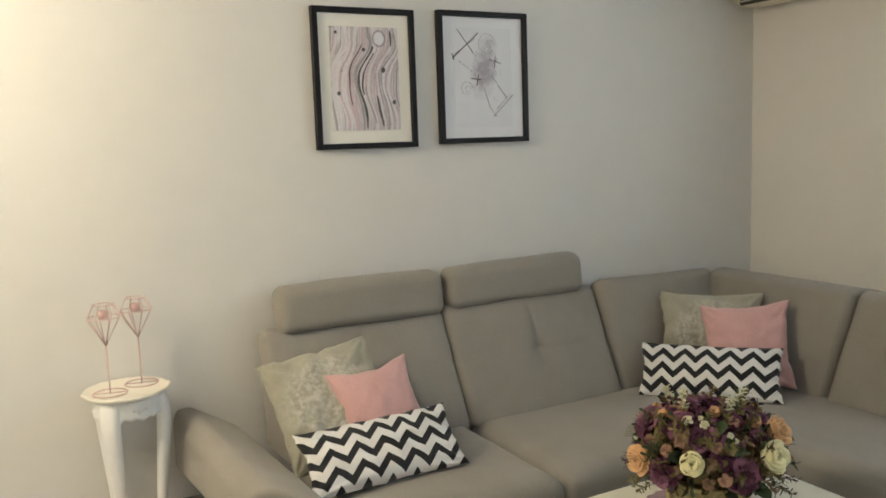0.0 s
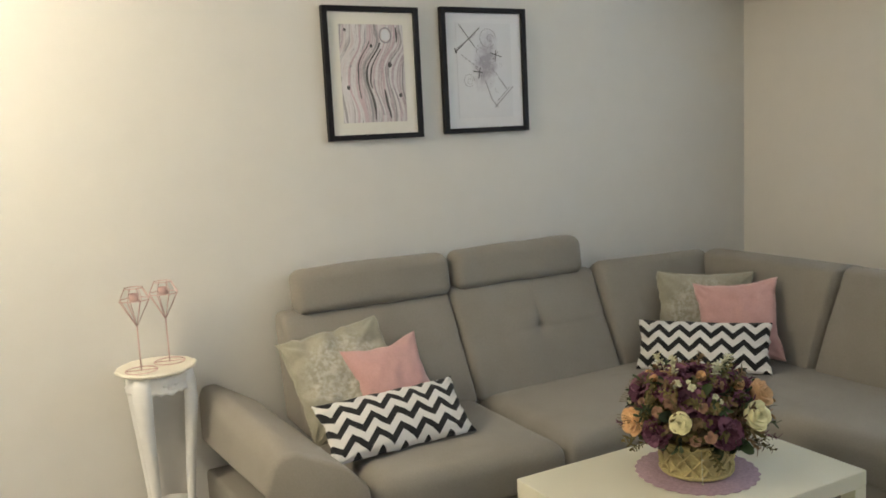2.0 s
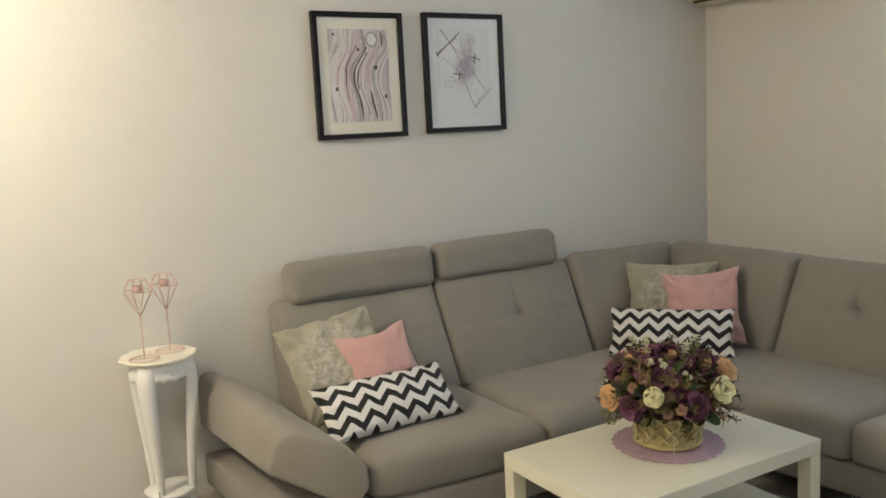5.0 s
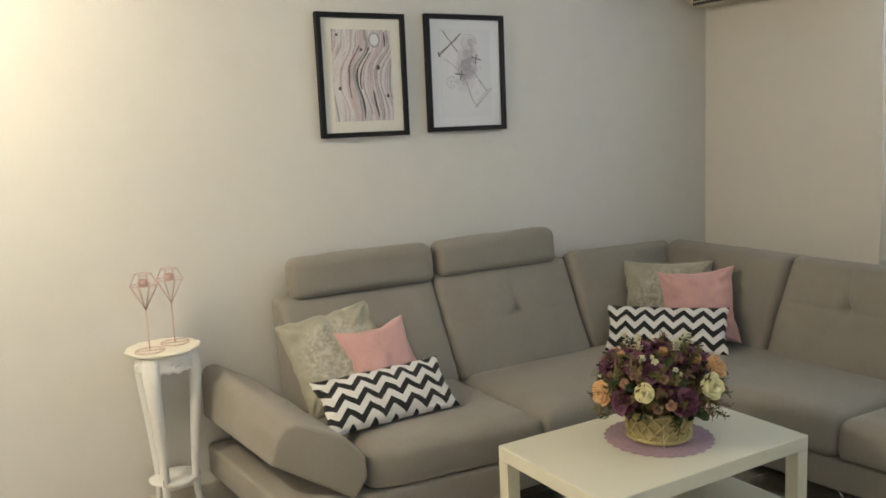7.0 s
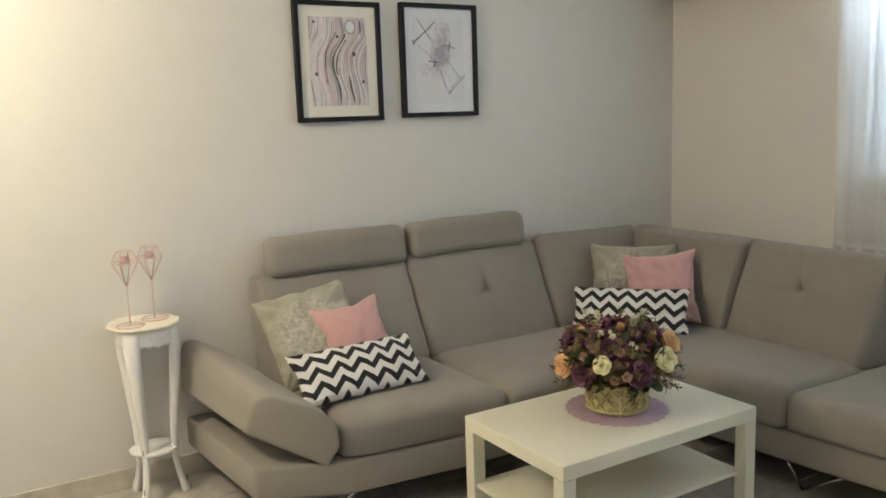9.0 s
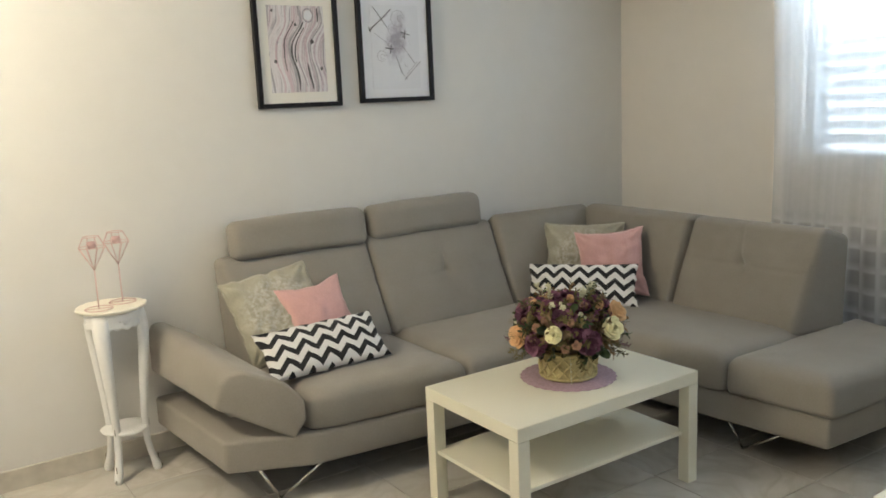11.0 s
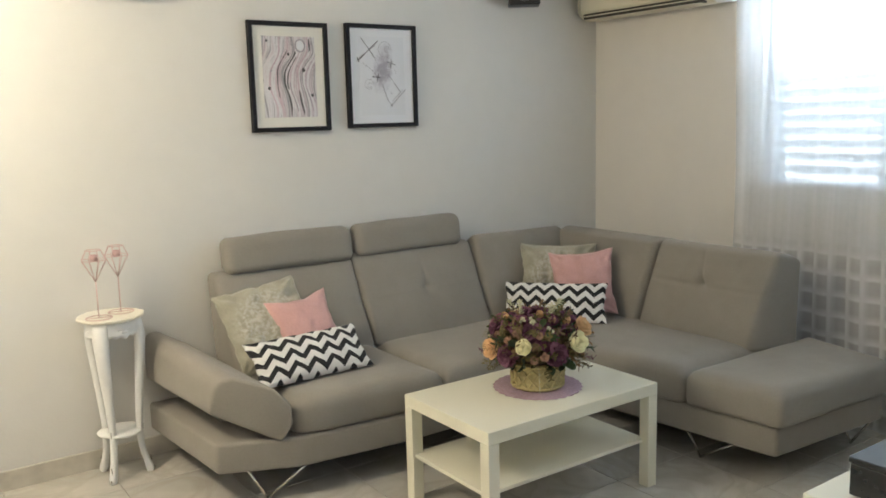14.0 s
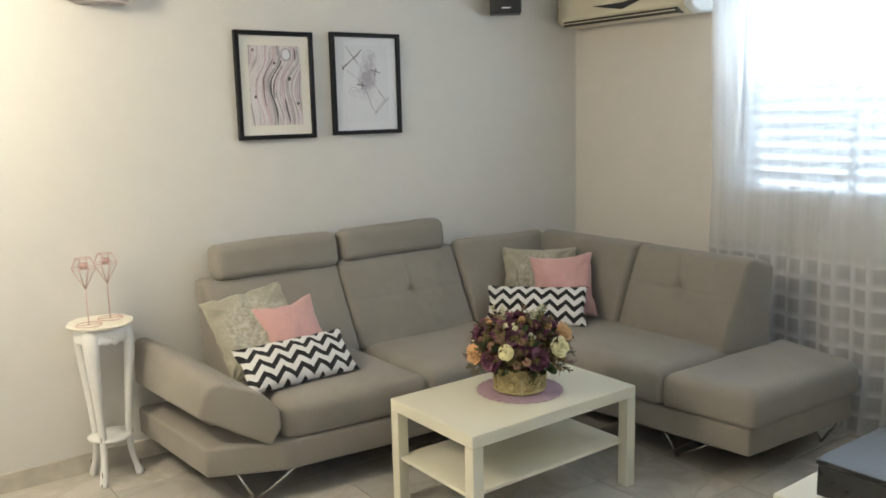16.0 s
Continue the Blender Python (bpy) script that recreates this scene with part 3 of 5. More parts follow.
def cushion(outline, z0, z1, r, crown, centre, seed):
    """A stuffed cushion over an outline in plan: rolled edges, a crowned and slightly uneven top."""
    pts = []
    for a, b in zip(outline, outline[1:] + outline[:1]):
        a, b = Vector((*a, 0)), Vector((*b, 0))
        count = max(2, int((b - a).length / 0.045))
        pts += [a.lerp(b, k / count) for k in range(count)]
    pts = [p for a, b in zip(pts, pts[1:] + pts[:1]) for p in (a.lerp(b, 0.25), a.lerp(b, 0.75))]
    for _ in range(2):
        pts = [a.lerp(b, 0.5) for a, b in zip(pts, pts[1:] + pts[:1])]
    mid = Vector((*centre, 0))
    bm = bmesh.new()
    edges = list(zip(pts, pts[1:] + pts[:1]))

    def away(p):
        best = 9.0
        for a, b in edges:
            ab = b - a
            k = max(0.0, min(1.0, (p - a).dot(ab) / max(ab.length_squared, 1e-12)))
            best = min(best, (p - a - ab * k).length)
        return best

    rings = []
    for inset, z in ((r * 0.45, z0), (r * 0.12, z0 + r * 0.12), (0.0, z0 + r * 0.45)):
        rings.append([bm.verts.new((p.x + (mid - p).normalized().x * inset, p.y + (mid - p).normalized().y * inset, z)) for p in pts])
    for s in (0.0, 0.006, 0.014, 0.026, 0.042, 0.062, 0.09, 0.13, 0.18, 0.25, 0.34, 0.45, 0.58, 0.72, 0.86):
        ring = []
        for p in pts:
            q = p.lerp(mid, s)
            d = away(q)
            k = min(d / r, 1.0)
            z = z1 - r + r * math.sqrt(max(1 - (1 - k) ** 2, 0)) + crown * (1 - math.exp(-d / 0.13))
            z += 0.004 * k * noise.noise(Vector((q.x * 5, q.y * 5, seed))) + 0.002 * k * noise.noise(Vector((q.x * 15, q.y * 15, seed)))
            out = (p - mid).normalized() * 0.004 * (1 - k) * noise.noise(Vector((q.x * 9, q.y * 9, seed + 3.0)))
            ring.append(bm.verts.new((q.x + out.x, q.y + out.y, z)))
        rings.append(ring)
    for a, b in zip(rings, rings[1:]):
        for k in range(len(pts)):
            j = (k + 1) % len(pts)
            bm.faces.new((a[k], a[j], b[j], b[k]))
    bm.faces.new(rings[0]), bm.faces.new(rings[-1])
    return bm


part("seat_cushion", cushion([(0.872, 2.72), (0.872, 2.150), (0.98, 2.115), (1.568, 2.062), (1.568, 2.72)], 0.272, 0.428, 0.055, 0.022, (1.22, 2.40), 1.0), M_SOFA, sofa)
part("seat_cushion", cushion([(1.580, 2.72), (1.580, 2.062), (2.325, 2.055), (2.388, 1.397), (3.02, 1.397), (3.06, 2.72)], 0.272, 0.428, 0.055, 0.026, (2.62, 2.36), 2.0), M_SOFA, sofa)
part("chaise_cushion", cushion([(2.388, 1.393), (2.432, 0.945), (3.225, 0.905), (3.335, 1.385)], 0.272, 0.432, 0.055, 0.012, (2.84, 1.15), 3.0), M_SOFA, sofa)


def back_along_x(x0, x1, yb, yt, z0, z1, tuft=None, rear=2.985, slant=0.0, fall=0.0, lead=0.0):
    """A reclined back cushion that faces -y; its front goes from yb at the foot to yt at the top."""
    hx, hz = (x1 - x0) / 2, (z1 - z0) / 2
    def warp(x, y, z):
        t = (z + hz) / (2 * hz)
        front = yb + (yt - yb) * t + lead * (0.3 + 0.7 * t) * (0.5 - x / (2 * hx)) ** 2
        s = (y + 0.08) / 0.16
        X = (x0 + x1) / 2 + x + slant * (1 - t)
        Y = front + s * (rear - front)
        drop = fall * max(s - 0.25, 0) * t * t
        if s < 0.5:
            Y -= 0.022 * (1 - (x / hx) ** 2) * (1 - (z / hz) ** 2)
            Y += 0.006 * noise.noise(Vector((X * 5, z * 5, 1.0))) + 0.003 * noise.noise(Vector((X * 16, z * 16, 4.0)))
            if tuft:
                d2 = (X - tuft[0]) ** 2 + ((z0 + hz + z) - tuft[1]) ** 2
                Y += 0.018 * math.exp(-d2 / 0.0009) + 0.010 * math.exp(-d2 / 0.006)
                Y += 0.003 * math.exp(-(((z0 + hz + z) - tuft[1]) / 0.012) ** 2)
                if (z0 + hz + z) > tuft[1]:
                    Y += 0.020 * math.exp(-((X - tuft[0]) / 0.009) ** 2) * math.exp(-((z0 + hz + z) - tuft[1]) / 0.08)
        return (X, Y, z0 + hz + z - drop)
    return rounded(hx, 0.08, hz, 0.03, (84, 3, 60), 4, warp)


part("back_cushion", back_along_x(0.828, 1.566, 2.648, 2.87, 0.405, 0.852, (1.20, 0.665), slant=0.012), M_SOFA, sofa)
part("back_cushion", back_along_x(1.570, 2.332, 2.647, 2.87, 0.405, 0.866, (1.964, 0.654), slant=0.002), M_SOFA, sofa)
part("corner_back", back_along_x(2.336, 2.965, 2.648, 2.765, 0.405, 0.892, None, slant=0.002, fall=0.12, lead=0.075), M_SOFA, sofa)


def back_along_y(ynear_b, ynear_t, yfar_b, yfar_t, xb, xt, z0, z1, tuft=None, rear=3.34, near_out=0.0, fall=0.12):
    """A reclined back cushion that faces -x."""
    hz = (z1 - z0) / 2
    def warp(x, y, z):
        t = (z + hz) / (2 * hz)
        k = (y + 0.4) / 0.8
        front = xb + (xt + near_out * (1 - k) - xb) * t
        s = (x + 0.08) / 0.16
        near, far = ynear_b + (ynear_t - ynear_b) * (t + s - t * s), yfar_b + (yfar_t - yfar_b) * t
        Y, X, Z = near + k * (far - near), front + s * (rear - front), z0 + hz + z - fall * max(s - 0.25, 0) * t * t
        if s < 0.5:
            X -= 0.022 * (1 - (y / 0.4) ** 2) * (1 - (z / hz) ** 2)
            X += 0.006 * noise.noise(Vector((Y * 5, z * 5, 7.0))) + 0.003 * noise.noise(Vector((Y * 16, z * 16, 9.0)))
            if tuft:
                d2 = (Y - tuft[0]) ** 2 + (Z - tuft[1]) ** 2
                X += 0.020 * math.exp(-d2 / 0.0009) + 0.012 * math.exp(-d2 / 0.006)
                X += 0.003 * math.exp(-((Z - tuft[1]) / 0.012) ** 2)
                if Z > tuft[1]:
                    X += 0.020 * math.exp(-((Y - tuft[0]) / 0.009) ** 2) * math.exp(-(Z - tuft[1]) / 0.08)
        return (X, Y, Z)
    return rounded(0.08, 0.4, hz, 0.03, (3, 80, 56), 4, warp)


part("corner_back", back_along_y(2.114, 2.010, 2.72, 2.772, 2.868, 2.925, 0.405, 0.894), M_SOFA, sofa)
part("back_cushion", back_along_y(1.415, 1.325, 2.110, 2.006, 2.872, 2.94, 0.405, 0.892, (1.715, 0.69), rear=3.17, near_out=0.03, fall=0.07), M_SOFA, sofa)


def headrest(x0, x1, zc, hz):
    hx = (x1 - x0) / 2
    def warp(x, y, z):
        sag = 0.006 * math.cos(x / hx * 1.5)
        return ((x0 + x1) / 2 + x, 2.905 + y + 0.12 * z - 0.006 * (1 - (x / hx) ** 2), zc + z + sag + 0.005 * noise.noise(Vector((x * 4, z * 4, x0))))
    return part("headrest", rounded(hx, 0.055, hz, 0.045, (20, 3, 4), 4, warp), M_SOFA, sofa)


headrest(0.885, 1.576, 0.926, 0.090)
headrest(1.592, 2.274, 0.932, 0.086)
for x in (1.06, 1.40, 1.77, 2.11):
    part("headrest_bar", tube([(x, 2.93, 0.84), (x, 2.93, 0.90)], 0.006), M_CHROME, sofa)
ARM_FRONT = ((0.56, 0.407), (0.588, 0.505), (0.615, 0.538), (0.662, 0.548), (0.80, 0.492), (0.862, 0.420), (0.866, 0.335), (0.822, 0.258))
ARM_BACK = ((0.524, 0.405), (0.526, 0.58), (0.542, 0.618), (0.588, 0.622), (0.75, 0.52), (0.81, 0.44), (0.81, 0.37), (0.78, 0.31))
arm = bmesh.new()
ends = [[arm.verts.new((x - 0.008, 2.28 - 0.5 * (x - 0.55), z)) for x, z in ARM_FRONT], [arm.verts.new((x - 0.02, 2.965, z - 0.008)) for x, z in ARM_BACK]]
for k in range(8):
    arm.faces.new((ends[0][k], ends[0][(k + 1) % 8], ends[1][(k + 1) % 8], ends[1][k]))
arm.faces.new(ends[0]), arm.faces.new(ends[1])
bmesh.ops.recalc_face_normals(arm, faces=arm.faces[:])
bmesh.ops.bevel(arm, geom=arm.edges[:], offset=0.016, segments=4, profile=0.5, affect="EDGES", clamp_overlap=True)
part("armrest", arm, M_SOFA, sofa)
part("arm_support", box(0.68, 0.82, 2.5, 2.93, 0.27, 0.42, 0.01), M_SOFA, sofa)


def vee(tip, a, b):
    part("leg", merge(tube([a, tip], 0.006), tube([b, tip], 0.006)), M_CHROME, sofa, "V-shaped chrome wire leg")


vee((0.764, 2.225, 0.004), (0.690, 2.23, 0.142), (0.905, 2.135, 0.142))
vee((2.50, 1.38, 0.004), (2.455, 1.43, 0.142), (2.47, 1.17, 0.142))
vee((3.17, 1.05, 0.004), (3.22, 1.15, 0.142), (3.15, 0.95, 0.142))
vee((0.70, 2.85, 0.004), (0.64, 2.9, 0.142), (0.85, 2.85, 0.142))


# ---- pillows ----
def pillow(name, tl, tr, bl, thick, mat, label, group, pinch=0.06, seed=0, crease=0.0):
    tl, tr, bl = Vector(tl), Vector(tr), Vector(bl)
    ex, up = (tr - tl), (tl - bl)
    w, h = ex.length, up.length
    ex.normalize()
    ey = ex.cross(up).normalized() * -1
    ez = ex.cross(ey)
    if ez.dot(up) < 0:
        ey, ez = -ey, -ez
    centre = (tr + bl) / 2
    m = Matrix((ex, ey, ez)).transposed().to_4x4()
    m.translation = centre
    bm = bmesh.new()
    n = 40
    sides = []
    def rim(u, v):
        """The uneven outline: sides drawn in between pointed corners, puckered along the seam."""
        du = pinch * (1 - v * v) * (1 + 0.6 * noise.noise(Vector((v * 2, seed, 1.0 if u > 0 else 5.0)))) + crease * 2.4 * noise.noise(Vector((v * 6.5, seed, 2.0 if u > 0 else 7.0)))
        dv = pinch * (1 - u * u) * (1 + 0.6 * noise.noise(Vector((u * 2, seed, 3.0 if v > 0 else 9.0)))) + crease * 2.4 * noise.noise(Vector((u * 6.5, seed, 4.0 if v > 0 else 8.0)))
        return u * w / 2 * (1 - du * abs(u)), v * h / 2 * (1 - dv * abs(v))
    for sgn in (-1, 1):
        net = {}
        for i in range(n + 1):
            for j in range(n + 1):
                u, v = math.sin((2 * i / n - 1) * math.pi / 2), math.sin((2 * j / n - 1) * math.pi / 2)
                if sgn == 1 and (i in (0, n) or j in (0, n)):
                    net[i, j] = sides[0][i, j]
                    continue
                x, z = rim(u, v)
                puff = max((1 - u * u) * (1 - v * v), 0) ** 0.42
                wr = 0.009 * noise.noise(Vector((x * 14 + seed, z * 14, sgn))) * puff + 0.006 * noise.noise(Vector((x * 34 + seed, z * 34, sgn))) * puff
                y = sgn * (thick / 2 * puff) + wr
                if crease:
                    edge = max(abs(u), abs(v)) ** 3
                    y += crease * puff * noise.noise(Vector((x * 26 + seed, z * 26, sgn * 2.0)))
                    y += crease * edge * puff ** 0.5 * math.sin(13 * (u if abs(v) > abs(u) else v) + seed + 2 * noise.noise(Vector((x * 9, z * 9, seed))))
                    for cu, cv in ((-1, -1), (-1, 1), (1, -1), (1, 1)):
                        au, av = abs(u - cu), abs(v - cv)
                        away = math.hypot(au, av)
                        y += crease * 0.9 * math.exp(-(away / 0.5) ** 2) * min(away * 3, 1) * math.sin(9 * math.atan2(av, au + 1e-4) + seed * 1.7 + cu + 2 * cv) * puff ** 0.5
                net[i, j] = bm.verts.new((x, y, z))
        sides.append(net)
        for i in range(n):
            for j in range(n):
                bm.faces.new((net[i, j], net[i + 1, j], net[i + 1, j + 1], net[i, j + 1]))
    ob = solo(name, bm, mat, m, label, "pillow", group)
    edge = []
    for t in range(64):
        a = t / 16
        side, k = int(a), a - int(a)
        u, v = ((-1 + 2 * k, -1), (1, -1 + 2 * k), (1 - 2 * k, 1), (-1, 1 - 2 * k))[side]
        ex_, ez_ = rim(u, v)
        edge.append((ex_, 0, ez_))
    seam = new("piping", finish(tube(edge, 0.0028, 6, closed=True), "piping", mat))
    seam.parent = ob
    return ob


G = "pillows on the sofa"
pillow("throw_pillow", (0.738, 2.735, 0.772), (1.138, 2.735, 0.825), (0.826, 2.50, 0.445), 0.13, M_BROCADE, "square grey-beige brocade pillow with silver thread, beside the armrest", G, 0.06, 1, 0.016)
pillow("throw_pillow", (0.955, 2.60, 0.745), (1.268, 2.62, 0.77), (0.99, 2.43, 0.46), 0.12, M_PINK, "square dusty-pink plush pillow behind a chevron pillow, by the armrest", G, 0.165, 2, 0.003)
pillow("lumbar_pillow", (0.775, 2.455, 0.607), (1.318, 2.455, 0.615), (0.802, 2.285, 0.452), 0.11, M_ZIG, "oblong pillow with black and white chevrons, by the armrest", G, 0.06, 3, 0.008)
pillow("throw_pillow", (2.552, 2.708, 0.835), (2.862, 2.418, 0.832), (2.527, 2.628, 0.45), 0.12, M_BROCADE, "square grey-beige brocade pillow tucked into the sofa corner", G, 0.08, 4, 0.014)
pillow("throw_pillow", (2.605, 2.478, 0.802), (2.858, 2.237, 0.832), (2.556, 2.438, 0.445), 0.11, M_PINK, "square dusty-pink plush pillow in the sofa corner", G, 0.13, 5, 0.010)
pillow("lumbar_pillow", (2.39, 2.62, 0.645), (2.745, 2.19, 0.652), (2.31, 2.55, 0.452), 0.11, M_ZIG, "oblong pillow with black and white chevrons in the sofa corner", G, 0.06, 6, 0.008)

# ---- coffee table ----
TX0, TX1, TY0, TY1 = 1.230, 2.125, 1.316, 1.866
table = thing("coffee_table", ((TX0 + TX1) / 2, (TY0 + TY1) / 2, 0), "plain white lacquered coffee table with a lower shelf", "table")
part("tabletop", box(TX0, TX1, TY0, TY1, 0.40, 0.45, 0.003), M_TABLE, table, smooth=False)
for x in (TX0 + 0.0005, TX1 - 0.0505):
    for y in (TY0 + 0.0005, TY1 - 0.0505):
        part("leg", box(x, x + 0.05, y, y + 0.05, 0, 0.399, 0.002), M_TABLE, table, smooth=False)
part("shelf", box(TX0 + 0.012, TX1 - 0.03, TY0 + 0.036, TY1 - 0.03, 0.190, 0.205, 0.0015), M_TABLE, table, smooth=False)

# ---- doily and flowers ----
CX, CY = 1.715, 1.60
solo("doily", lathe([(0.02, 0), (0.178, 0), (0.181, 0.0015), (0.178, 0.003), (0.02, 0.003)], sides=144, wave=lambda a: 0.985 + 0.045 * abs(math.sin(a * 14))), M_DOILY, pose(CX, CY, 0.4505), "round mauve felt doily with a scalloped edge", "doily")

flowers = thing("flower_arrangement", (CX, CY, 0.455), "artificial flowers in plum, peach and cream in a straw basket", "flowers")
BZ = 0.455
part("basket", lathe([(0.02, 0.0), (0.097, 0.0), (0.105, 0.008), (0.103, 0.02), (0.100, 0.04), (0.103, 0.075), (0.111, 0.105), (0.105, 0.105), (0.093, 0.06), (0.02, 0.05)], (CX, CY, BZ), 48), M_BASKET, flowers, "woven straw basket with a lattice of bands")
basket = flowers.children[0]
for k in range(14):
    for sgn in (-1, 1):
        pts = []
        for i in range(9):
            t = i / 8
            a = k * math.tau / 14 + sgn * t * 0.75
            r = 0.1045 + 0.008 * t + 0.003 * math.sin(t * math.pi * 4 + (0 if sgn > 0 else math.pi))
            pts.append((CX + r * math.cos(a), CY + r * math.sin(a), BZ + 0.012 + 0.09 * t))
        part("band", tube(pts, 0.0045, 5), M_BASKET, basket)
for z, r in ((0.010, 0.1065), (0.104, 0.112)):
    part("rim", tube([(CX + r * math.cos(a * math.tau / 40), CY + r * math.sin(a * math.tau / 40), BZ + z + 0.002 * (a % 2)) for a in range(40)], 0.006, 6, closed=True), M_BASKET, basket)


def petal(w, h, cup, curl, seed, ruffle=0.0, cols=6, rows=6):
    """A petal that stands on the origin, its inner side towards -y."""
    bm = bmesh.new()
    net = {}
    for j in range(rows + 1):
        t = j / rows
        half = w / 2 * (math.sin(math.pi * min(t * 0.62 + 0.14, 1)) ** 0.8)
        for i in range(cols + 1):
            s = 2 * i / cols - 1
            x = half * s
            z = h * t * (1 - 0.10 * s * s * t)
            y = cup * (t ** 1.4) - 0.55 * half * s * s + curl * max(t - 0.6, 0) ** 2
            if ruffle:
                y += ruffle * t * math.sin(s * 8 + seed) + ruffle * 0.5 * noise.noise(Vector((x * 120, z * 120, seed)))
            net[i, j] = bm.verts.new((x, y, z))
    for i in range(cols):
        for j in range(rows):
            bm.faces.new((net[i, j], net[i + 1, j], net[i + 1, j + 1], net[i, j + 1]))
    return bm


def bloom(name, mat, size, rings, ruffle=0.0, seed=0, cols=6):
    """A flower that opens towards +z, of rings of (count, radius, lean, scale)."""
    rnd = random.Random(seed)
    many = []
    for k, (count, radius, lean, scale) in enumerate(rings):
        for i in range(count):
            p = petal(size * 0.9 * scale, size * 0.75 * scale, size * 0.12, size * 1.2, rnd.random() * 9, ruffle * size, cols)
            a = (i + 0.5 * (k % 2) + rnd.uniform(-0.15, 0.15)) / count * 360
            p.transform(pose(0, 0, 0, 0, 0, a) @ pose(0, radius * size, 0, -lean + rnd.uniform(-7, 7), 0, rnd.uniform(-8, 8)))
            many.append(p)
    return finish(merge(*many), name, mat)


ROSE = ((3, 0.05, -10, 0.62), (4, 0.12, -4, 0.75), (5, 0.20, 2, 0.82), (6, 0.30, 8, 0.86), (6, 0.37, 20, 0.86))
CARN = ((3, 0.03, 0, 0.75), (4, 0.09, 12, 0.95), (5, 0.14, 30, 1.15), (5, 0.17, 52, 1.3), (5, 0.18, 76, 1.3))
SMALL = ((3, 0.05, 4, 0.6), (5, 0.15, 32, 0.9), (5, 0.2, 66, 1.0))
ME_PLUM = bloom("carnation", M_PURPLE, 0.047, CARN, 0.07, 3, 7)
ME_PLUM_B = bloom("carnation", M_PURPLE, 0.041, CARN, 0.08, 4, 7)
ME_MAUVE = bloom("small_bloom", M_MAUVE, 0.023, SMALL, 0.06, 5)
ME_PALE = bloom("small_bloom", M_WHITE_BUD, 0.017, SMALL, 0, 6, 4)
ME_PEACH_BUD = bloom("bud", M_PEACH, 0.038, ((3, 0.05, -14, 0.9), (4, 0.13, -9, 1.0)), 0, 7, 4)


def cupped_rose(name, mat, size, seed):
    """A half-open rose towards +z: stepped shells of petals, each leaning over the next one in."""
    rnd = random.Random(seed)
    many = []
    radii, tops = (0.12, 0.25, 0.40, 0.57, 0.74), (0.86, 0.98, 1.0, 0.90, 0.70)
    for k in range(5):
        r, h, n = size * radii[k], size * tops[k], (2, 3, 3, 4, 5)[k]
        turn = rnd.uniform(0, 6)
        inner = size * radii[k - 1] * 0.92 if k else size * 0.01
        def wave(a, n=n, turn=turn):
            return 0.95 + 0.12 * abs(math.sin((a * n + turn) / 2)) ** 0.6
        bm = lathe([(r * 0.30, 0.0), (r * 0.85, h * 0.30), (r * 1.03, h * 0.62), (r * 1.02, h * 0.86), (r * (0.95 + 0.05 * k), h * 0.99), (r * (0.86 + 0.05 * k), h * 1.02), (max(inner, r * 0.62), h * (0.93 - 0.04 * k))], sides=36, wave=wave, caps=False)
        for v in bm.verts:
            a = math.atan2(v.co.y, v.co.x)
            v.co.z -= size * 0.20 * (1 - abs(math.sin((a * n + turn) / 2))) ** 2 * (v.co.z / h)
            v.co += size * 0.05 * Vector((noise.noise(v.co * 60), noise.noise(v.co * 60 + Vector((3, 1, 2))), noise.noise(v.co * 55 + Vector((7, 4, 2)))))
        many.append(bm)
    return finish(merge(*many), name, mat)


def leaf_mesh(w, h, mat, seed):
    return finish(petal(w, h, h * 0.15, h * 0.5, seed, 0.0, 4, 7), "leaf", mat)


ME_CREAM, ME_PEACH = cupped_rose("rose", M_CREAM, 0.039, 1), cupped_rose("rose", M_PEACH, 0.042, 2)
ME_LEAF = leaf_mesh(0.034, 0.062, M_LEAF, 1)
ME_LEAF_OLIVE = leaf_mesh(0.020, 0.048, M_OLIVE, 2)


def sprig(mat, seed, length=0.10, leaves=16, size=0.016):
    rnd = random.Random(seed)
    many = [tube([(0, 0.0, 0), (0.004, 0.006, length * 0.5), (0.0, 0.02, length)], 0.0013, 5)]
    for i in range(leaves):
        t = 0.2 + 0.8 * i / leaves
        p = petal(size * 0.5, size * rnd.uniform(0.8, 1.5), size * 0.2, 0.0, 0, 0, 2, 3)
        p.transform(Matrix.Translation((0.003, 0.006 + 0.014 * t, length * t)) @ pose(0, 0, 0, rnd.uniform(-75, -25), 0, 0).to_4x4())
        spin = pose(0, 0, 0, 0, 0, i * 137.5)
        p.transform(Matrix.Translation((0.003, 0.006 + 0.014 * t, length * t)) @ spin @ Matrix.Translation((-0.003, -0.006 - 0.014 * t, -length * t)))
        many.append(p)
    return finish(merge(*many), "sprig", mat)


ME_SPRIG, ME_SPRIG_B, ME_SPRIG_P = sprig(M_OLIVE, 1), sprig(M_LEAF, 2, 0.11, 20, 0.018), sprig(M_PURPLE, 3, 0.09, 14, 0.013)
ME_SPRIG_TAN = sprig(M_TAN, 8, 0.10, 18, 0.020)
ME_LEAF_TAN = leaf_mesh(0.018, 0.042, M_TAN, 5)
ME_BLADE = finish(merge(*[tube([(0, 0, 0), (k * 0.004, 0.004, 0.05), (k * 0.011, 0.016, 0.10)], 0.0009, 4) for k in (-2, -1, 0, 1, 2)]), "grass_blade", M_OLIVE)
ME_SPIKE = sprig(M_WHITE_BUD, 4, 0.065, 26, 0.013)
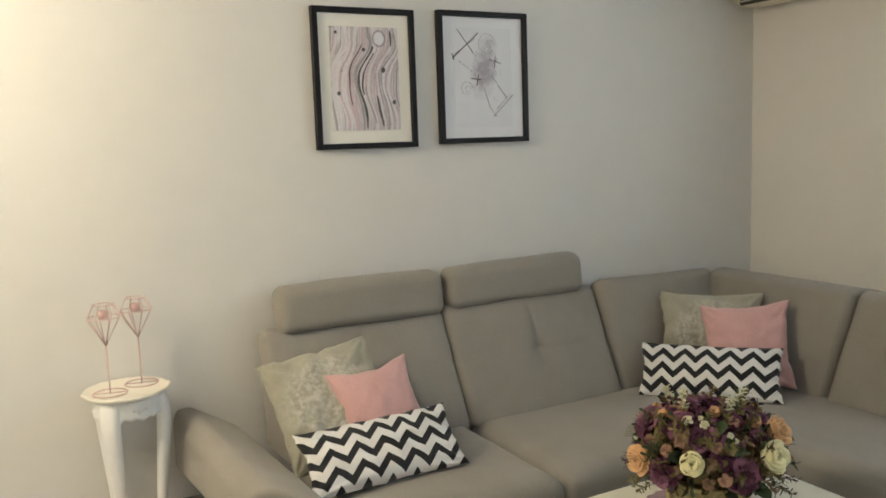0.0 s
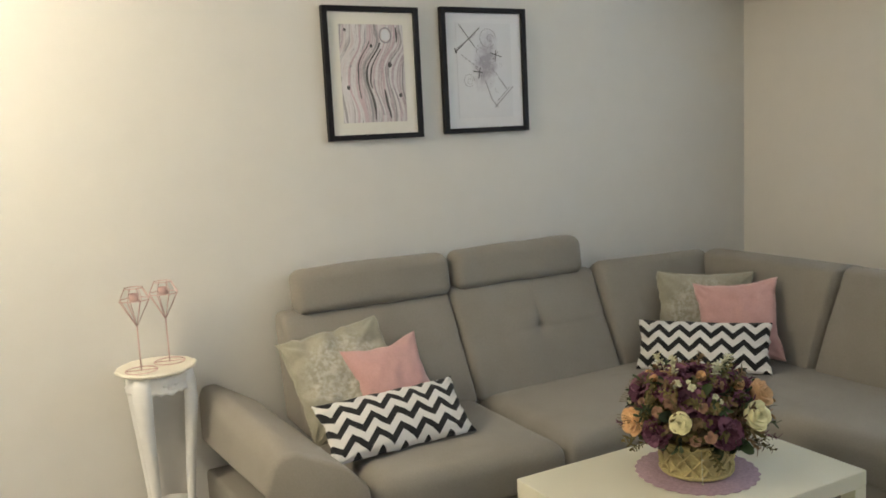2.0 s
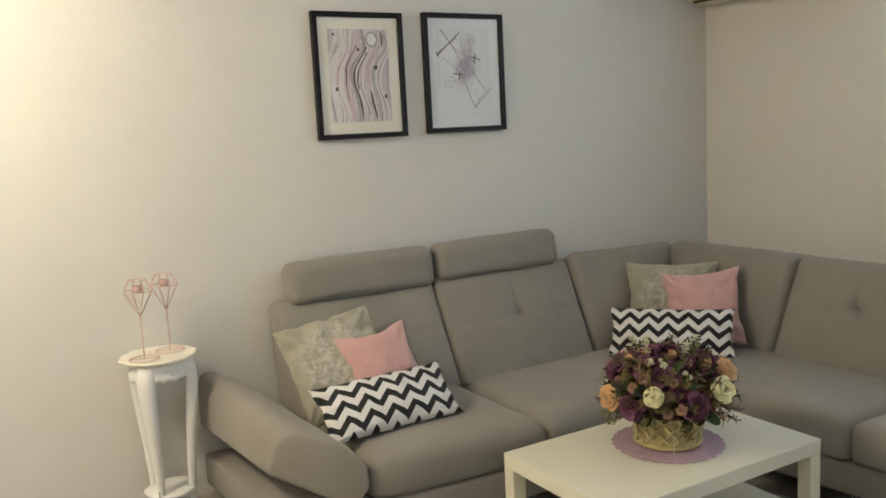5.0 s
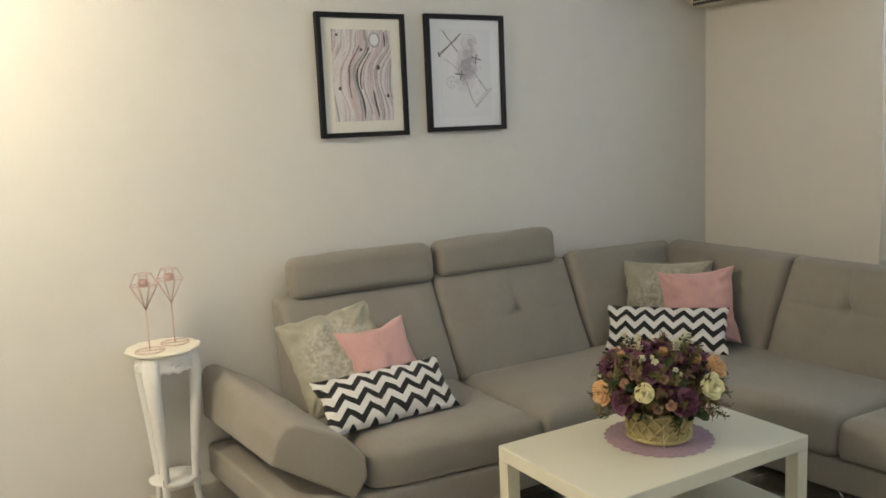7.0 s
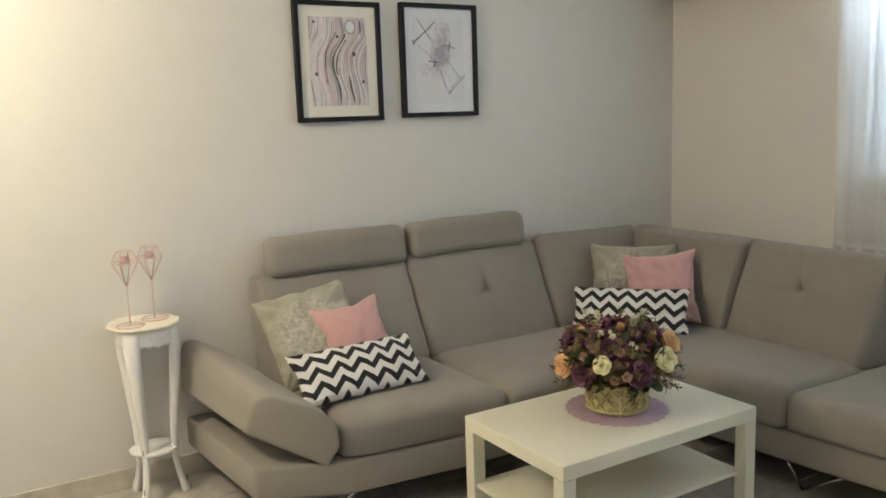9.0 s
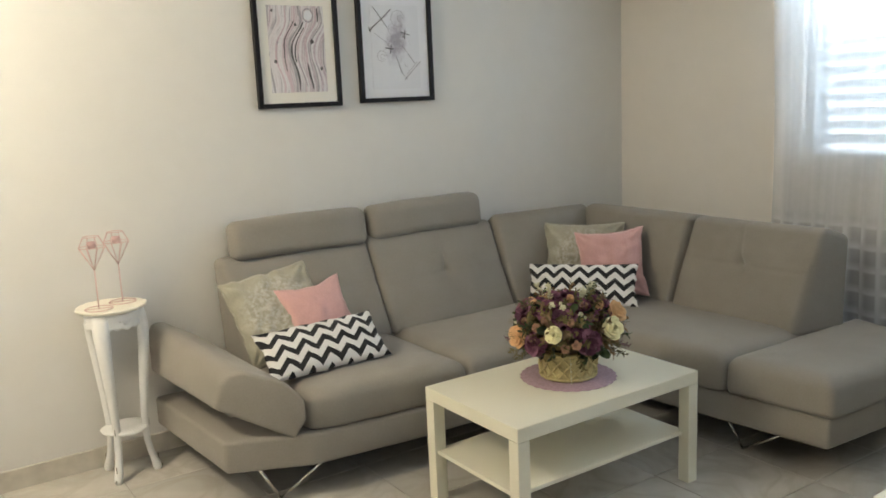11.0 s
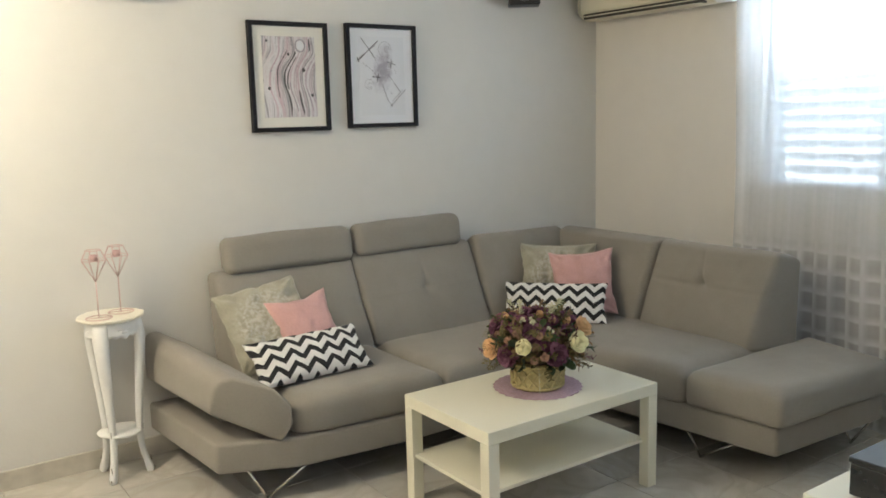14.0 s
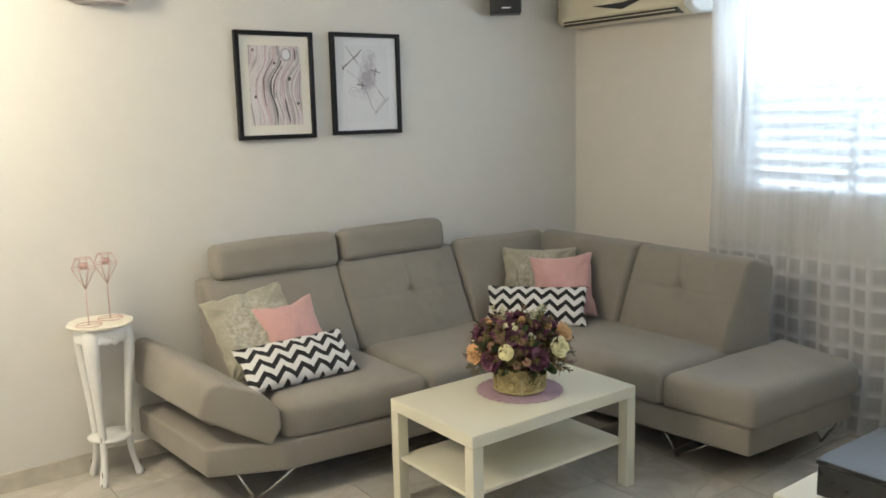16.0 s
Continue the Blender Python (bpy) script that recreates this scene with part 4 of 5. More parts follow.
part("foliage_core", lathe([(0.03, 0.09), (0.09, 0.11), (0.12, 0.15), (0.125, 0.20), (0.10, 0.245), (0.06, 0.265), (0.01, 0.272)], (CX, CY, BZ), 20, lambda a: 1 + 0.1 * math.sin(5 * a)), M_STEM, flowers, "dark mass of stems")

MIDDLE = Vector((CX, CY, BZ + 0.185))


def set_bloom(name, me, azimuth, lift, dist, turn=0.0, label="", scale=1.0):
    """Azimuth 0 faces -y (towards the room), degrees to +x; lift in degrees above level."""
    a, e = radians(azimuth), radians(lift)
    out = Vector((math.sin(a) * math.cos(e), -math.cos(a) * math.cos(e), math.sin(e)))
    at = MIDDLE + Vector((out.x, out.y, out.z * 0.68)) * dist
    ahead = Vector((math.sin(radians(VIEW)), -math.cos(radians(VIEW)), 0.45))
    q = (out + ahead * (0.55 if name == "rose" else 0.35)).to_track_quat("Z", "Y").to_matrix().to_4x4()
    piece(name, me, Matrix.Translation(at) @ q @ pose(0, 0, 0, 0, 0, turn) @ Matrix.Scale(scale, 4), flowers, label)


VIEW = -39.0
set_bloom("rose", ME_CREAM, VIEW - 19, 10, 0.178, 10, "cream rose", 0.95)
set_bloom("rose", ME_CREAM, VIEW + 54, 11, 0.178, 60, "cream rose", 1.28)
set_bloom("rose", ME_CREAM, VIEW + 150, 15, 0.18, 60, "cream rose")
set_bloom("rose", ME_PEACH, VIEW - 72, -6, 0.180, 30, "peach rose", 1.18)
set_bloom("rose", ME_PEACH, VIEW + 84, 26, 0.185, 30, "peach rose", 1.15)
set_bloom("rose", ME_PEACH, VIEW + 210, 10, 0.18, 30, "peach rose")
for az, li, di in ((-92, 33, 0.178), (-108, 66, 0.165), (-47, 50, 0.160), (-50, -16, 0.166), (23, -5, 0.174), (84, 44, 0.165), (14, 22, 0.150), (-10, 40, 0.150), (-130, 35, 0.17), (140, 40, 0.17), (180, 10, 0.18), (112, 12, 0.18), (-112, -2, 0.18), (40, 62, 0.145), (-160, 60, 0.155), (160, 66, 0.155)):
    set_bloom("carnation", ME_PLUM if (az + li) % 3 else ME_PLUM_B, VIEW + az, li, di, az * 3, "plum-coloured ruffled carnation", 1.04)
rnd = random.Random(11)
for az, li in ((-32, 32), (34, 58), (-44, 18), (1, 30), (-6, -14), (100, 40), (-66, 22), (66, -8), (110, 30), (-120, 12), (160, 30), (-160, 20), (6, -4)):
    set_bloom("small_bloom", ME_MAUVE, VIEW + az, li, 0.192 + rnd.uniform(-0.012, 0.008), rnd.uniform(0, 360), "dusty-rose filler bloom", rnd.uniform(0.65, 0.9))
for az, li, size in ((-35, 56, 0.95), (-11, 54, 0.8), (-95, 12, 0.9), (16, 42, 0.6), (140, 20, 0.8), (20, 36, 0.5), (-18, 62, 0.5)):
    set_bloom("small_bloom", ME_PALE, VIEW + az, li, 0.196, rnd.uniform(0, 360), "pale cream filler bloom", size)
for az, li in ((-74, 50), (7, 70), (60, 48), (-120, 40), (120, 40)):
    set_bloom("bud", ME_PEACH_BUD, VIEW + az, li, 0.186, rnd.uniform(0, 360), "closed peach bud", 0.95)
for az, li in ((-104, 60), (-80, 66), (108, 70), (92, 62), (64, 72)):
    set_bloom("spike", ME_SPIKE, VIEW + az, li, 0.168, rnd.uniform(0, 360), "cream flower spike", 1.15)
for az, li in ((37, -20), (44, -26), (7, 48), (-32, 14), (49, 26), (30, -16), (60, 4), (-20, -20)):
    set_bloom("leaf", ME_LEAF, VIEW + az, li, 0.165, rnd.uniform(0, 360), "", 1.0)


def toss(name, me, dist, tilt, low, high):
    a, e = radians(rnd.uniform(0, 360)), radians(rnd.uniform(low, high))
    out = Vector((math.sin(a) * math.cos(e), -math.cos(a) * math.cos(e), math.sin(e)))
    at = MIDDLE + Vector((out.x, out.y, out.z * 0.68)) * dist
    piece(name, me, Matrix.Translation(at) @ out.to_track_quat("Z", "Y").to_matrix().to_4x4() @ pose(0, 0, 0, rnd.uniform(-tilt, tilt), rnd.uniform(-tilt, tilt), rnd.uniform(0, 360)), flowers)


for k in range(150):
    toss("leaf", rnd.choice((ME_LEAF, ME_LEAF_OLIVE, ME_LEAF_OLIVE, ME_LEAF_TAN)), rnd.uniform(0.125, 0.168), 60, -22, 62)
for k in range(170):
    toss("sprig", rnd.choice((ME_SPRIG, ME_SPRIG, ME_SPRIG_TAN, ME_SPRIG_B, ME_SPRIG_P)), rnd.uniform(0.085, 0.125), 34, -20, 60)
for k in range(46):
    toss("leaf", rnd.choice((ME_LEAF, ME_LEAF_OLIVE, ME_LEAF_TAN)), rnd.uniform(0.12, 0.145), 40, -48, -24)
for k in range(26):
    toss("grass_blade", ME_BLADE, rnd.uniform(0.12, 0.15), 24, -20, 35)
for az, li, me in ((-72, -26, ME_SPRIG), (-64, -32, ME_SPRIG), (-80, -14, ME_SPRIG_P), (64, -30, ME_SPRIG), (74, -24, ME_SPRIG_P), (12, -40, ME_SPRIG)):
    set_bloom("sprig", me, VIEW + az, li, 0.165, 0, "", 1.0)
part("trailing_vine", tube([(CX - 0.085, CY - 0.105, BZ + 0.11), (CX - 0.095, CY - 0.118, BZ + 0.07), (CX - 0.09, CY - 0.115, BZ + 0.02)], 0.0015, 5), M_WHITE_BUD, flowers)
for z in (0.09, 0.062, 0.034, 0.018):
    part("bead", lathe([(0.0005, -0.004), (0.004, 0.0), (0.0005, 0.004)], (CX - 0.094, CY - 0.12, BZ + z), 8), M_WHITE_BUD, flowers)

# ---- plant stand and candle holders ----
SX, SY, SH = 0.354, 2.876, 0.737
stand = thing("plant_stand", (SX, SY, 0), "tall white shabby-chic plant stand with three curved legs", "stand")


def scallop(a):
    return 0.99 + 0.010 * math.cos(6 * a + 0.7) + 0.014 * math.cos(12 * a + 0.3) + 0.008 * math.cos(18 * a)


part("top", lathe([(0.02, -0.016), (0.116, -0.016), (0.130, -0.013), (0.139, -0.007), (0.141, -0.002), (0.138, 0.002), (0.133, 0.002), (0.129, -0.0005), (0.02, 0.0)], (SX, SY, SH), 120, scallop), M_STAND_TOP, stand, "cream scalloped tray top")
LEGS = (232.0, 128.0, 340.0)
apron = bmesh.new()
cols = 120
ring = []
for k in range(cols):
    deg = k / cols * 360
    near = min(abs((deg - d + 180) % 360 - 180) for d in LEGS)
    gap = min(near / 54.0, 1.0)
    drop = 0.112 - 0.034 * min(gap * 2.4, 1.0) + 0.012 * math.exp(-((gap - 1.0) / 0.16) ** 2) + 0.007 * math.exp(-((gap - 0.62) / 0.10) ** 2)
    r = 0.108 + 0.006 * (1 - gap)
    a = radians(deg)
    ring.append([apron.verts.new((SX + rr * math.cos(a), SY + rr * math.sin(a), z)) for rr, z in ((r, SH - 0.017), (r + 0.002, SH - 0.03), (r - 0.002, SH - 0.05), (r + 0.003, SH - drop + 0.012), (r, SH - drop), (r - 0.014, SH - drop), (r - 0.014, SH - 0.017))])
for k in range(cols):
    a, b = ring[k], ring[(k + 1) % cols]
    for j in range(7):
        apron.faces.new((a[j], b[j], b[(j + 1) % 7], a[(j + 1) % 7]))
part("apron", apron, M_STAND, stand, "white carved apron with worn edges")


def cabriole(deg):
    """A leg that swells at the knee, draws in to the shelf and turns out to a scrolled foot."""
    a = radians(deg)
    out, side = Vector((math.cos(a), math.sin(a), 0)), Vector((-math.sin(a), math.cos(a), 0))
    bm, rings = bmesh.new(), []
    for r, z, w, d in ((0.112, 0.722, 0.030, 0.014), (0.117, 0.690, 0.033, 0.017), (0.120, 0.655, 0.034, 0.020), (0.119, 0.61, 0.031, 0.021), (0.114, 0.55, 0.0275, 0.020), (0.106, 0.47, 0.0235, 0.0185), (0.098, 0.39, 0.0200, 0.0170), (0.091, 0.31, 0.0170, 0.0150), (0.086, 0.24, 0.0150, 0.0135), (0.084, 0.19, 0.0145, 0.0130), (0.087, 0.14, 0.0145, 0.0125), (0.095, 0.09, 0.0150, 0.0125), (0.106, 0.052, 0.0160, 0.0135), (0.114, 0.028, 0.0175, 0.0165), (0.117, 0.012, 0.0165, 0.0165), (0.116, 0.0, 0.0120, 0.0120)):
        c = Vector((SX, SY, z)) + out * (r - d * 0.4)
        loop = []
        for k in range(16):
            u = k / 16 * math.tau
            cu, su = math.cos(u), math.sin(u)
            ridge = 0.18 * max(cu, 0) ** 6
            loop.append(bm.verts.new(c + out * (d * (math.copysign(abs(cu) ** 0.7, cu) + ridge)) + side * (w * math.copysign(abs(su) ** 0.7, su))))
        rings.append(loop)
    for p, q in zip(rings, rings[1:]):
        for k in range(16):
            bm.faces.new((p[k], p[(k + 1) % 16], q[(k + 1) % 16], q[k]))
    bm.faces.new(rings[0]), bm.faces.new(rings[-1])
    return bm


for deg in LEGS:
    leg = part("leg", cabriole(deg), M_STAND, stand)
    a = radians(deg)
    for z, w, r in ((0.215, 0.0012, 0.0955), (0.06, 0.0014, 0.119), (0.016, 0.0022, 0.1315)):
        worn = box(-0.002, 0.0012, -w, w, -0.012 if z > 0.02 else -0.005, 0.014 if z > 0.02 else 0.006, 0.0005, 1)
        worn.transform(pose(SX + r * math.cos(a), SY + r * math.sin(a), z, 0, 0, deg))
        part("worn_edge", worn, M_STEM, leg, "dark wood showing through worn paint")
part("lower_shelf", lathe([(0.02, 0.0), (0.090, 0.0), (0.097, 0.005), (0.098, 0.011), (0.092, 0.016), (0.02, 0.016)], (SX, SY, 0.196), 84, lambda a: 0.97 + 0.04 * math.cos(3 * a - 3 * radians(286)) + 0.012 * math.cos(9 * a)), M_STAND, stand)
for mid_deg in (286.0, 180.0, 54.0):
    for off, size, dz in ((0, 0.013, -0.062), (-11, 0.008, -0.052), (11, 0.008, -0.052), (-20, 0.006, -0.060), (20, 0.006, -0.060)):
        a = radians(mid_deg + off)
        knob = lathe([(0.001, -size), (size * 0.7, -size * 0.6), (size, 0.0), (size * 0.6, size * 0.7), (0.001, size)], sides=10)
        knob.transform(pose(SX + 0.108 * math.cos(a), SY + 0.108 * math.sin(a), SH + dz, 0, 0, mid_deg + off) @ Matrix.Diagonal((0.45, 1.3, 0.7, 1)))
        part("carving", knob, M_STAND, stand)


def candle_holder(x, y, label):
    z = SH + 0.001
    h = thing("candle_holder", (x, y, z), label, "candle holder", "wire candle holders")
    part("foot_ring", tube([(x + 0.054 * math.cos(k * math.tau / 40), y + 0.054 * math.sin(k * math.tau / 40), z + 0.002) for k in range(40)], 0.0022, 6, closed=True), M_ROSEGOLD, h)
    part("foot_bar", tube([(x - 0.051, y + 0.012, z + 0.0025), (x + 0.05, y - 0.012, z + 0.0025)], 0.002, 6), M_ROSEGOLD, h)
    part("stem", tube([(x, y, z), (x, y, z + 0.165)], 0.0025, 8), M_ROSEGOLD, h)
    n, zb, zm, zt = 8, z + 0.160, z + 0.256, z + 0.298
    for k in range(n):
        a = k * math.tau / n + 0.2
        c, s = math.cos(a), math.sin(a)
        part("wire", tube([(x, y, zb), (x + 0.053 * c, y + 0.053 * s, zm), (x + 0.032 * c, y + 0.032 * s, zt)], 0.0018, 5), M_ROSEGOLD, h)
    for r, zz in ((0.053, zm), (0.032, zt)):
        part("wire_ring", tube([(x + r * math.cos(k * math.tau / n + 0.2), y + r * math.sin(k * math.tau / n + 0.2), zz) for k in range(n)], 0.0018, 5, closed=True), M_ROSEGOLD, h)
    part("cup", lathe([(0.004, 0), (0.016, 0), (0.016, 0.026), (0.013, 0.026), (0.012, 0.01), (0.004, 0.01)], (x, y, z + 0.252), 20), M_CANDLE, h, "small pink tealight cup")


candle_holder(0.298, 2.838, "rose-gold wire diamond candle holder at the stand's front edge")
candle_holder(0.408, 2.908, "rose-gold wire diamond candle holder near the wall")

# ---- pictures ----
def picture(x0, x1, z0, z1, label, kind):
    y0, y1 = 2.990, 3.018
    p = thing("framed_print", ((x0 + x1) / 2, y1, z0), label, "picture", "pair of framed prints")
    fw = 0.022
    f = merge(box(x0, x0 + fw, y0, y1, z0, z1, 0.0015, 1), box(x1 - fw, x1, y0, y1, z0, z1, 0.0015, 1), box(x0 + fw, x1 - fw, y0, y1, z0, z0 + fw, 0.0015, 1), box(x0 + fw, x1 - fw, y0, y1, z1 - fw, z1, 0.0015, 1))
    part("frame", f, M_BLACK_FRAME, p, smooth=False)
    part("mount", box(x0 + fw, x1 - fw, 3.006, 3.014, z0 + fw, z1 - fw), M_MAT_CREAM if kind == 1 else M_MAT_WHITE, p, smooth=False)
    cx, cz = (x0 + x1) / 2, (z0 + z1) / 2
    o = ORIGIN[p]
    if kind == 1:
        bm = box(-0.143, 0.143, -0.001, 0.001, -0.198, 0.198)
        sheet = new("print", finish(bm, "print", M_STRATA, False))
        sheet.parent = p
        sheet.location = Vector((cx, 3.0045, cz)) - o
        tagged(sheet, "abstract print of flowing blush, grey and black bands")
        ORIGIN[sheet] = Vector((cx, 3.0045, cz))
        rnd = random.Random(21)
        def flow(z):
            """How far the bands lean to the side at this height."""
            up, down = max(0.0, min(1.0, (z - 0.01) / 0.13)), max(0.0, min(1.0, (-0.03 - z) / 0.14))
            return 0.058 * (1 - math.cos(up * math.pi)) / 2 + 0.028 * (1 - math.cos(down * math.pi)) / 2
        def ribbon(xc, w, mat, level, za=-0.198, zb=0.198, wob=0.0):
            bm = bmesh.new()
            last, done = None, False
            for k in range(41):
                z = za + (zb - za) * k / 40
                sway = flow(z) + 0.004 * math.sin(31 * z + xc * 60) + wob * math.sin(60 * z)
                ww = w * (0.6 + 0.5 * noise.noise(Vector((xc * 40, z * 12, 2.0))) + 0.4 * math.sin(math.pi * k / 40))
                lo, hi = max(-0.142, min(0.142, xc + sway - ww / 2)), max(-0.142, min(0.142, xc + sway + ww / 2))
                row = (bm.verts.new((cx + lo, level, cz + z)), bm.verts.new((cx + hi, level, cz + z))) if hi - lo > 0.0006 and not done else None
                done = done or (row is None and last is not None)
                if row and last:
                    bm.faces.new((last[0], last[1], row[1], row[0]))
                last = row
            part("band", bm, mat, sheet)
        inks = (M_BAND_PINK, M_BAND_GREY, M_BAND_PALE, M_BAND_PALE, M_BAND_MAUVE)
        for k in range(36):
            ribbon(-0.205 + 0.0098 * k, rnd.uniform(0.005, 0.012), rnd.choice(inks), 3.0031 - 0.00002 * k, wob=rnd.uniform(0, 0.0012))
        for xc, w, za, zb in ((-0.071, 0.0045, -0.10, 0.13), (-0.026, 0.0075, -0.188, 0.125), (-0.040, 0.003, -0.185, -0.08), (-0.086, 0.004, 0.09, 0.19), (0.040, 0.008, -0.185, -0.065), (-0.010, 0.005, -0.06, 0.10), (0.055, 0.004, -0.10, 0.03), (0.050, 0.006, 0.125, 0.188), (0.004, 0.004, -0.17, -0.02), (0.085, 0.004, -0.15, -0.06), (-0.16, 0.004, 0.09, 0.15)):
            ribbon(xc, w * 1.35, M_INK_DARK if w > 0.0043 else M_INK, 3.0024, za, zb, 0.0010)
        disc = lambda x, z, r: lathe([(0.0005, 0), (r, 0), (r, 0.0006), (0.0005, 0.0006)], sides=7)
        for x, z, r, mat in ((0.062, 0.155, 0.021, M_MAT_WHITE), (-0.115, -0.055, 0.008, M_INK_DARK), (0.075, 0.035, 0.010, M_INK_DARK), (0.118, -0.09, 0.008, M_INK_DARK), (-0.005, 0.112, 0.007, M_INK_DARK), (-0.118, 0.175, 0.006, M_INK_DARK), (-0.10, 0.03, 0.005, M_INK)):
            bm = disc(x, z, r)
            bm.transform(Matrix.Translation((cx + x, 3.0022, cz + z)) @ pose(0, 0, 0, 90, 0, 0) @ Matrix.Diagonal((1, 1.15, 1, 1)))
            part("spot", bm, mat, sheet, smooth=False)
        ringb = tube([(cx + 0.062 + 0.026 * math.cos(k * math.tau / 28), 3.0032, cz + 0.155 + 0.030 * math.sin(k * math.tau / 28)) for k in range(28)], 0.003, 5, closed=True)
        part("ring", ringb, M_INK, sheet)
    else:
        bm = box(-0.140, 0.140, -0.001, 0.001, -0.205, 0.205)
        sheet = new("print", finish(bm, "print", M_BLOT, False))
        sheet.parent = p
        sheet.location = Vector((cx, 3.0045, cz)) - o
        tagged(sheet, "abstract grey and violet ink drawing on white")
        ORIGIN[sheet] = Vector((cx, 3.0045, cz))
        def stroke(a, b, w, mat=M_INK):
            part("stroke", tube([(cx + a[0], 3.0032, cz + a[1]), (cx + b[0], 3.0032, cz + b[1])], w, 5), mat, sheet)
        stroke((-0.123, 0.197), (-0.045, 0.098), 0.0016, M_INK_DARK)
        stroke((-0.022, 0.184), (-0.148, 0.078), 0.0022, M_INK_DARK)
        stroke((-0.040, 0.160), (-0.142, 0.092), 0.0018)
        stroke((-0.150, 0.098), (-0.140, 0.074), 0.0024, M_INK_DARK)
        for k in range(5):
            a, b = k / 5, (k + 0.6) / 5
            stroke((-0.118 + 0.088 * a, 0.069 - 0.060 * a), (-0.118 + 0.088 * b, 0.069 - 0.060 * b), 0.0018)
        stroke((0.060, 0.090), (0.054, 0.040), 0.0018, M_INK_DARK)
        stroke((0.030, 0.077), (0.088, 0.060), 0.0018, M_INK_DARK)
        stroke((0.040, 0.046), (0.072, 0.084), 0.0014)
        stroke((-0.060, -0.002), (-0.012, -0.008), 0.0024, M_INK_DARK)
        stroke((-0.024, 0.014), (-0.034, -0.034), 0.0022, M_INK_DARK)
        stroke((-0.048, 0.014), (-0.016, -0.024), 0.0016)
        stroke((0.0, -0.042), (0.031, -0.127), 0.0018)
        stroke((0.041, 0.005), (0.066, -0.022), 0.0016)
        stroke((0.070, -0.030), (0.113, -0.084), 0.0020)
        stroke((0.144, -0.071), (0.046, -0.160), 0.0022)
        stroke((0.126, -0.072), (0.060, -0.132), 0.0014)
        stroke((0.030, -0.125), (0.062, -0.160), 0.0016)
        scribble = random.Random(5)
        for k in range(26):
            x, z = scribble.gauss(0.005, 0.035), scribble.gauss(0.03, 0.05)
            r, a0 = scribble.uniform(0.006, 0.020), scribble.uniform(0, 6)
            part("scribble", tube([(cx + x + r * math.cos(a0 + 0.3 * i), 3.0033, cz + z + 1.3 * r * math.sin(a0 + 0.3 * i)) for i in range(8)], scribble.uniform(0.0004, 0.0009), 4), M_INK, sheet)
        for x, z, r in ((-0.082, -0.042, 0.026), (-0.078, -0.046, 0.012), (0.02, 0.141, 0.040), (0.034, 0.141, 0.016)):
            part("ring", tube([(cx + x + r * math.cos(k * math.tau / 26), 3.0032, cz + z + r * math.sin(k * math.tau / 26)) for k in range(24)], 0.0010, 5), M_INK, sheet)


picture(1.121, 1.549, 1.507, 2.045, "black-framed abstract print of blush and grey bands", 1)
picture(1.656, 2.089, 1.514, 2.053, "black-framed print of a grey and violet ink drawing", 2)

# ---- wall fixtures ----
def air_conditioner():
    y0, y1, zb = 1.945, 2.965, 2.127
    a = thing("air_conditioner", (3.5, (y0 + y1) / 2, zb), "aged cream split air conditioner above the sofa corner", "air conditioner")
    prof = [(3.498, zb + 0.01), (3.498, zb + 0.29), (3.33, zb + 0.29), (3.285, zb + 0.25), (3.28, zb + 0.05), (3.30, zb + 0.025), (3.36, zb)]
    body = prism(prof, y0 + 0.06, y1 - 0.02, 0.008, 3, axis="y")
    part("body", body, M_PLASTIC_CREAM, a)
    part("end_cap", prism([(x - 0.003, z - 0.002) for x, z in prof], y0, y0 + 0.06, 0.02, 4, axis="y"), M_PLASTIC_WHITE, a, "white rounded end cap")
    part("end_cap", prism([(x - 0.003, z - 0.002) for x, z in prof], y1 - 0.02, y1, 0.008, 3, axis="y"), M_PLASTIC_CREAM, a)
    part("air_slot", box(3.283, 3.345, y0 + 0.10, y1 - 0.05, zb + 0.002, zb + 0.034, 0.004), M_SLOT, a, "dark air outlet slot")
    for k, z in enumerate((0.004, 0.020)):
        part("flap", box(3.276 + 0.02 * (1 - k), 3.34, y0 + 0.11, y1 - 0.06, zb + z - 0.004, zb + z + 0.001, 0.001), M_PLASTIC_CREAM, a)
    yc = (y0 + y1) / 2
    chev = bmesh.new()
    lo = [(yc + 0.21, 0.10), (yc - 0.02, 0.062), (yc - 0.25, 0.125)]
    hi = [(yc + 0.21, 0.101), (yc - 0.02, 0.10), (yc - 0.25, 0.126)]
    fr = [[chev.verts.new((x, y, zb + z)) for y, z in row] for row in (lo, hi) for x in (3.275, 3.284)]
    for k in range(2):
        chev.faces.new((fr[0][k], fr[0][k + 1], fr[2][k + 1], fr[2][k]))
        chev.faces.new((fr[1][k], fr[1][k + 1], fr[3][k + 1], fr[3][k]))
        chev.faces.new((fr[0][k], fr[0][k + 1], fr[1][k + 1], fr[1][k]))
        chev.faces.new((fr[2][k], fr[2][k + 1], fr[3][k + 1], fr[3][k]))
    part("chevron", chev, M_DARK, a, "dark pointed trim strip", smooth=False)
    part("mark", box(3.277, 3.283, yc - 0.03, yc + 0.01, zb + 0.135, zb + 0.148), M_GREY_BOX, a, smooth=False)


air_conditioner()


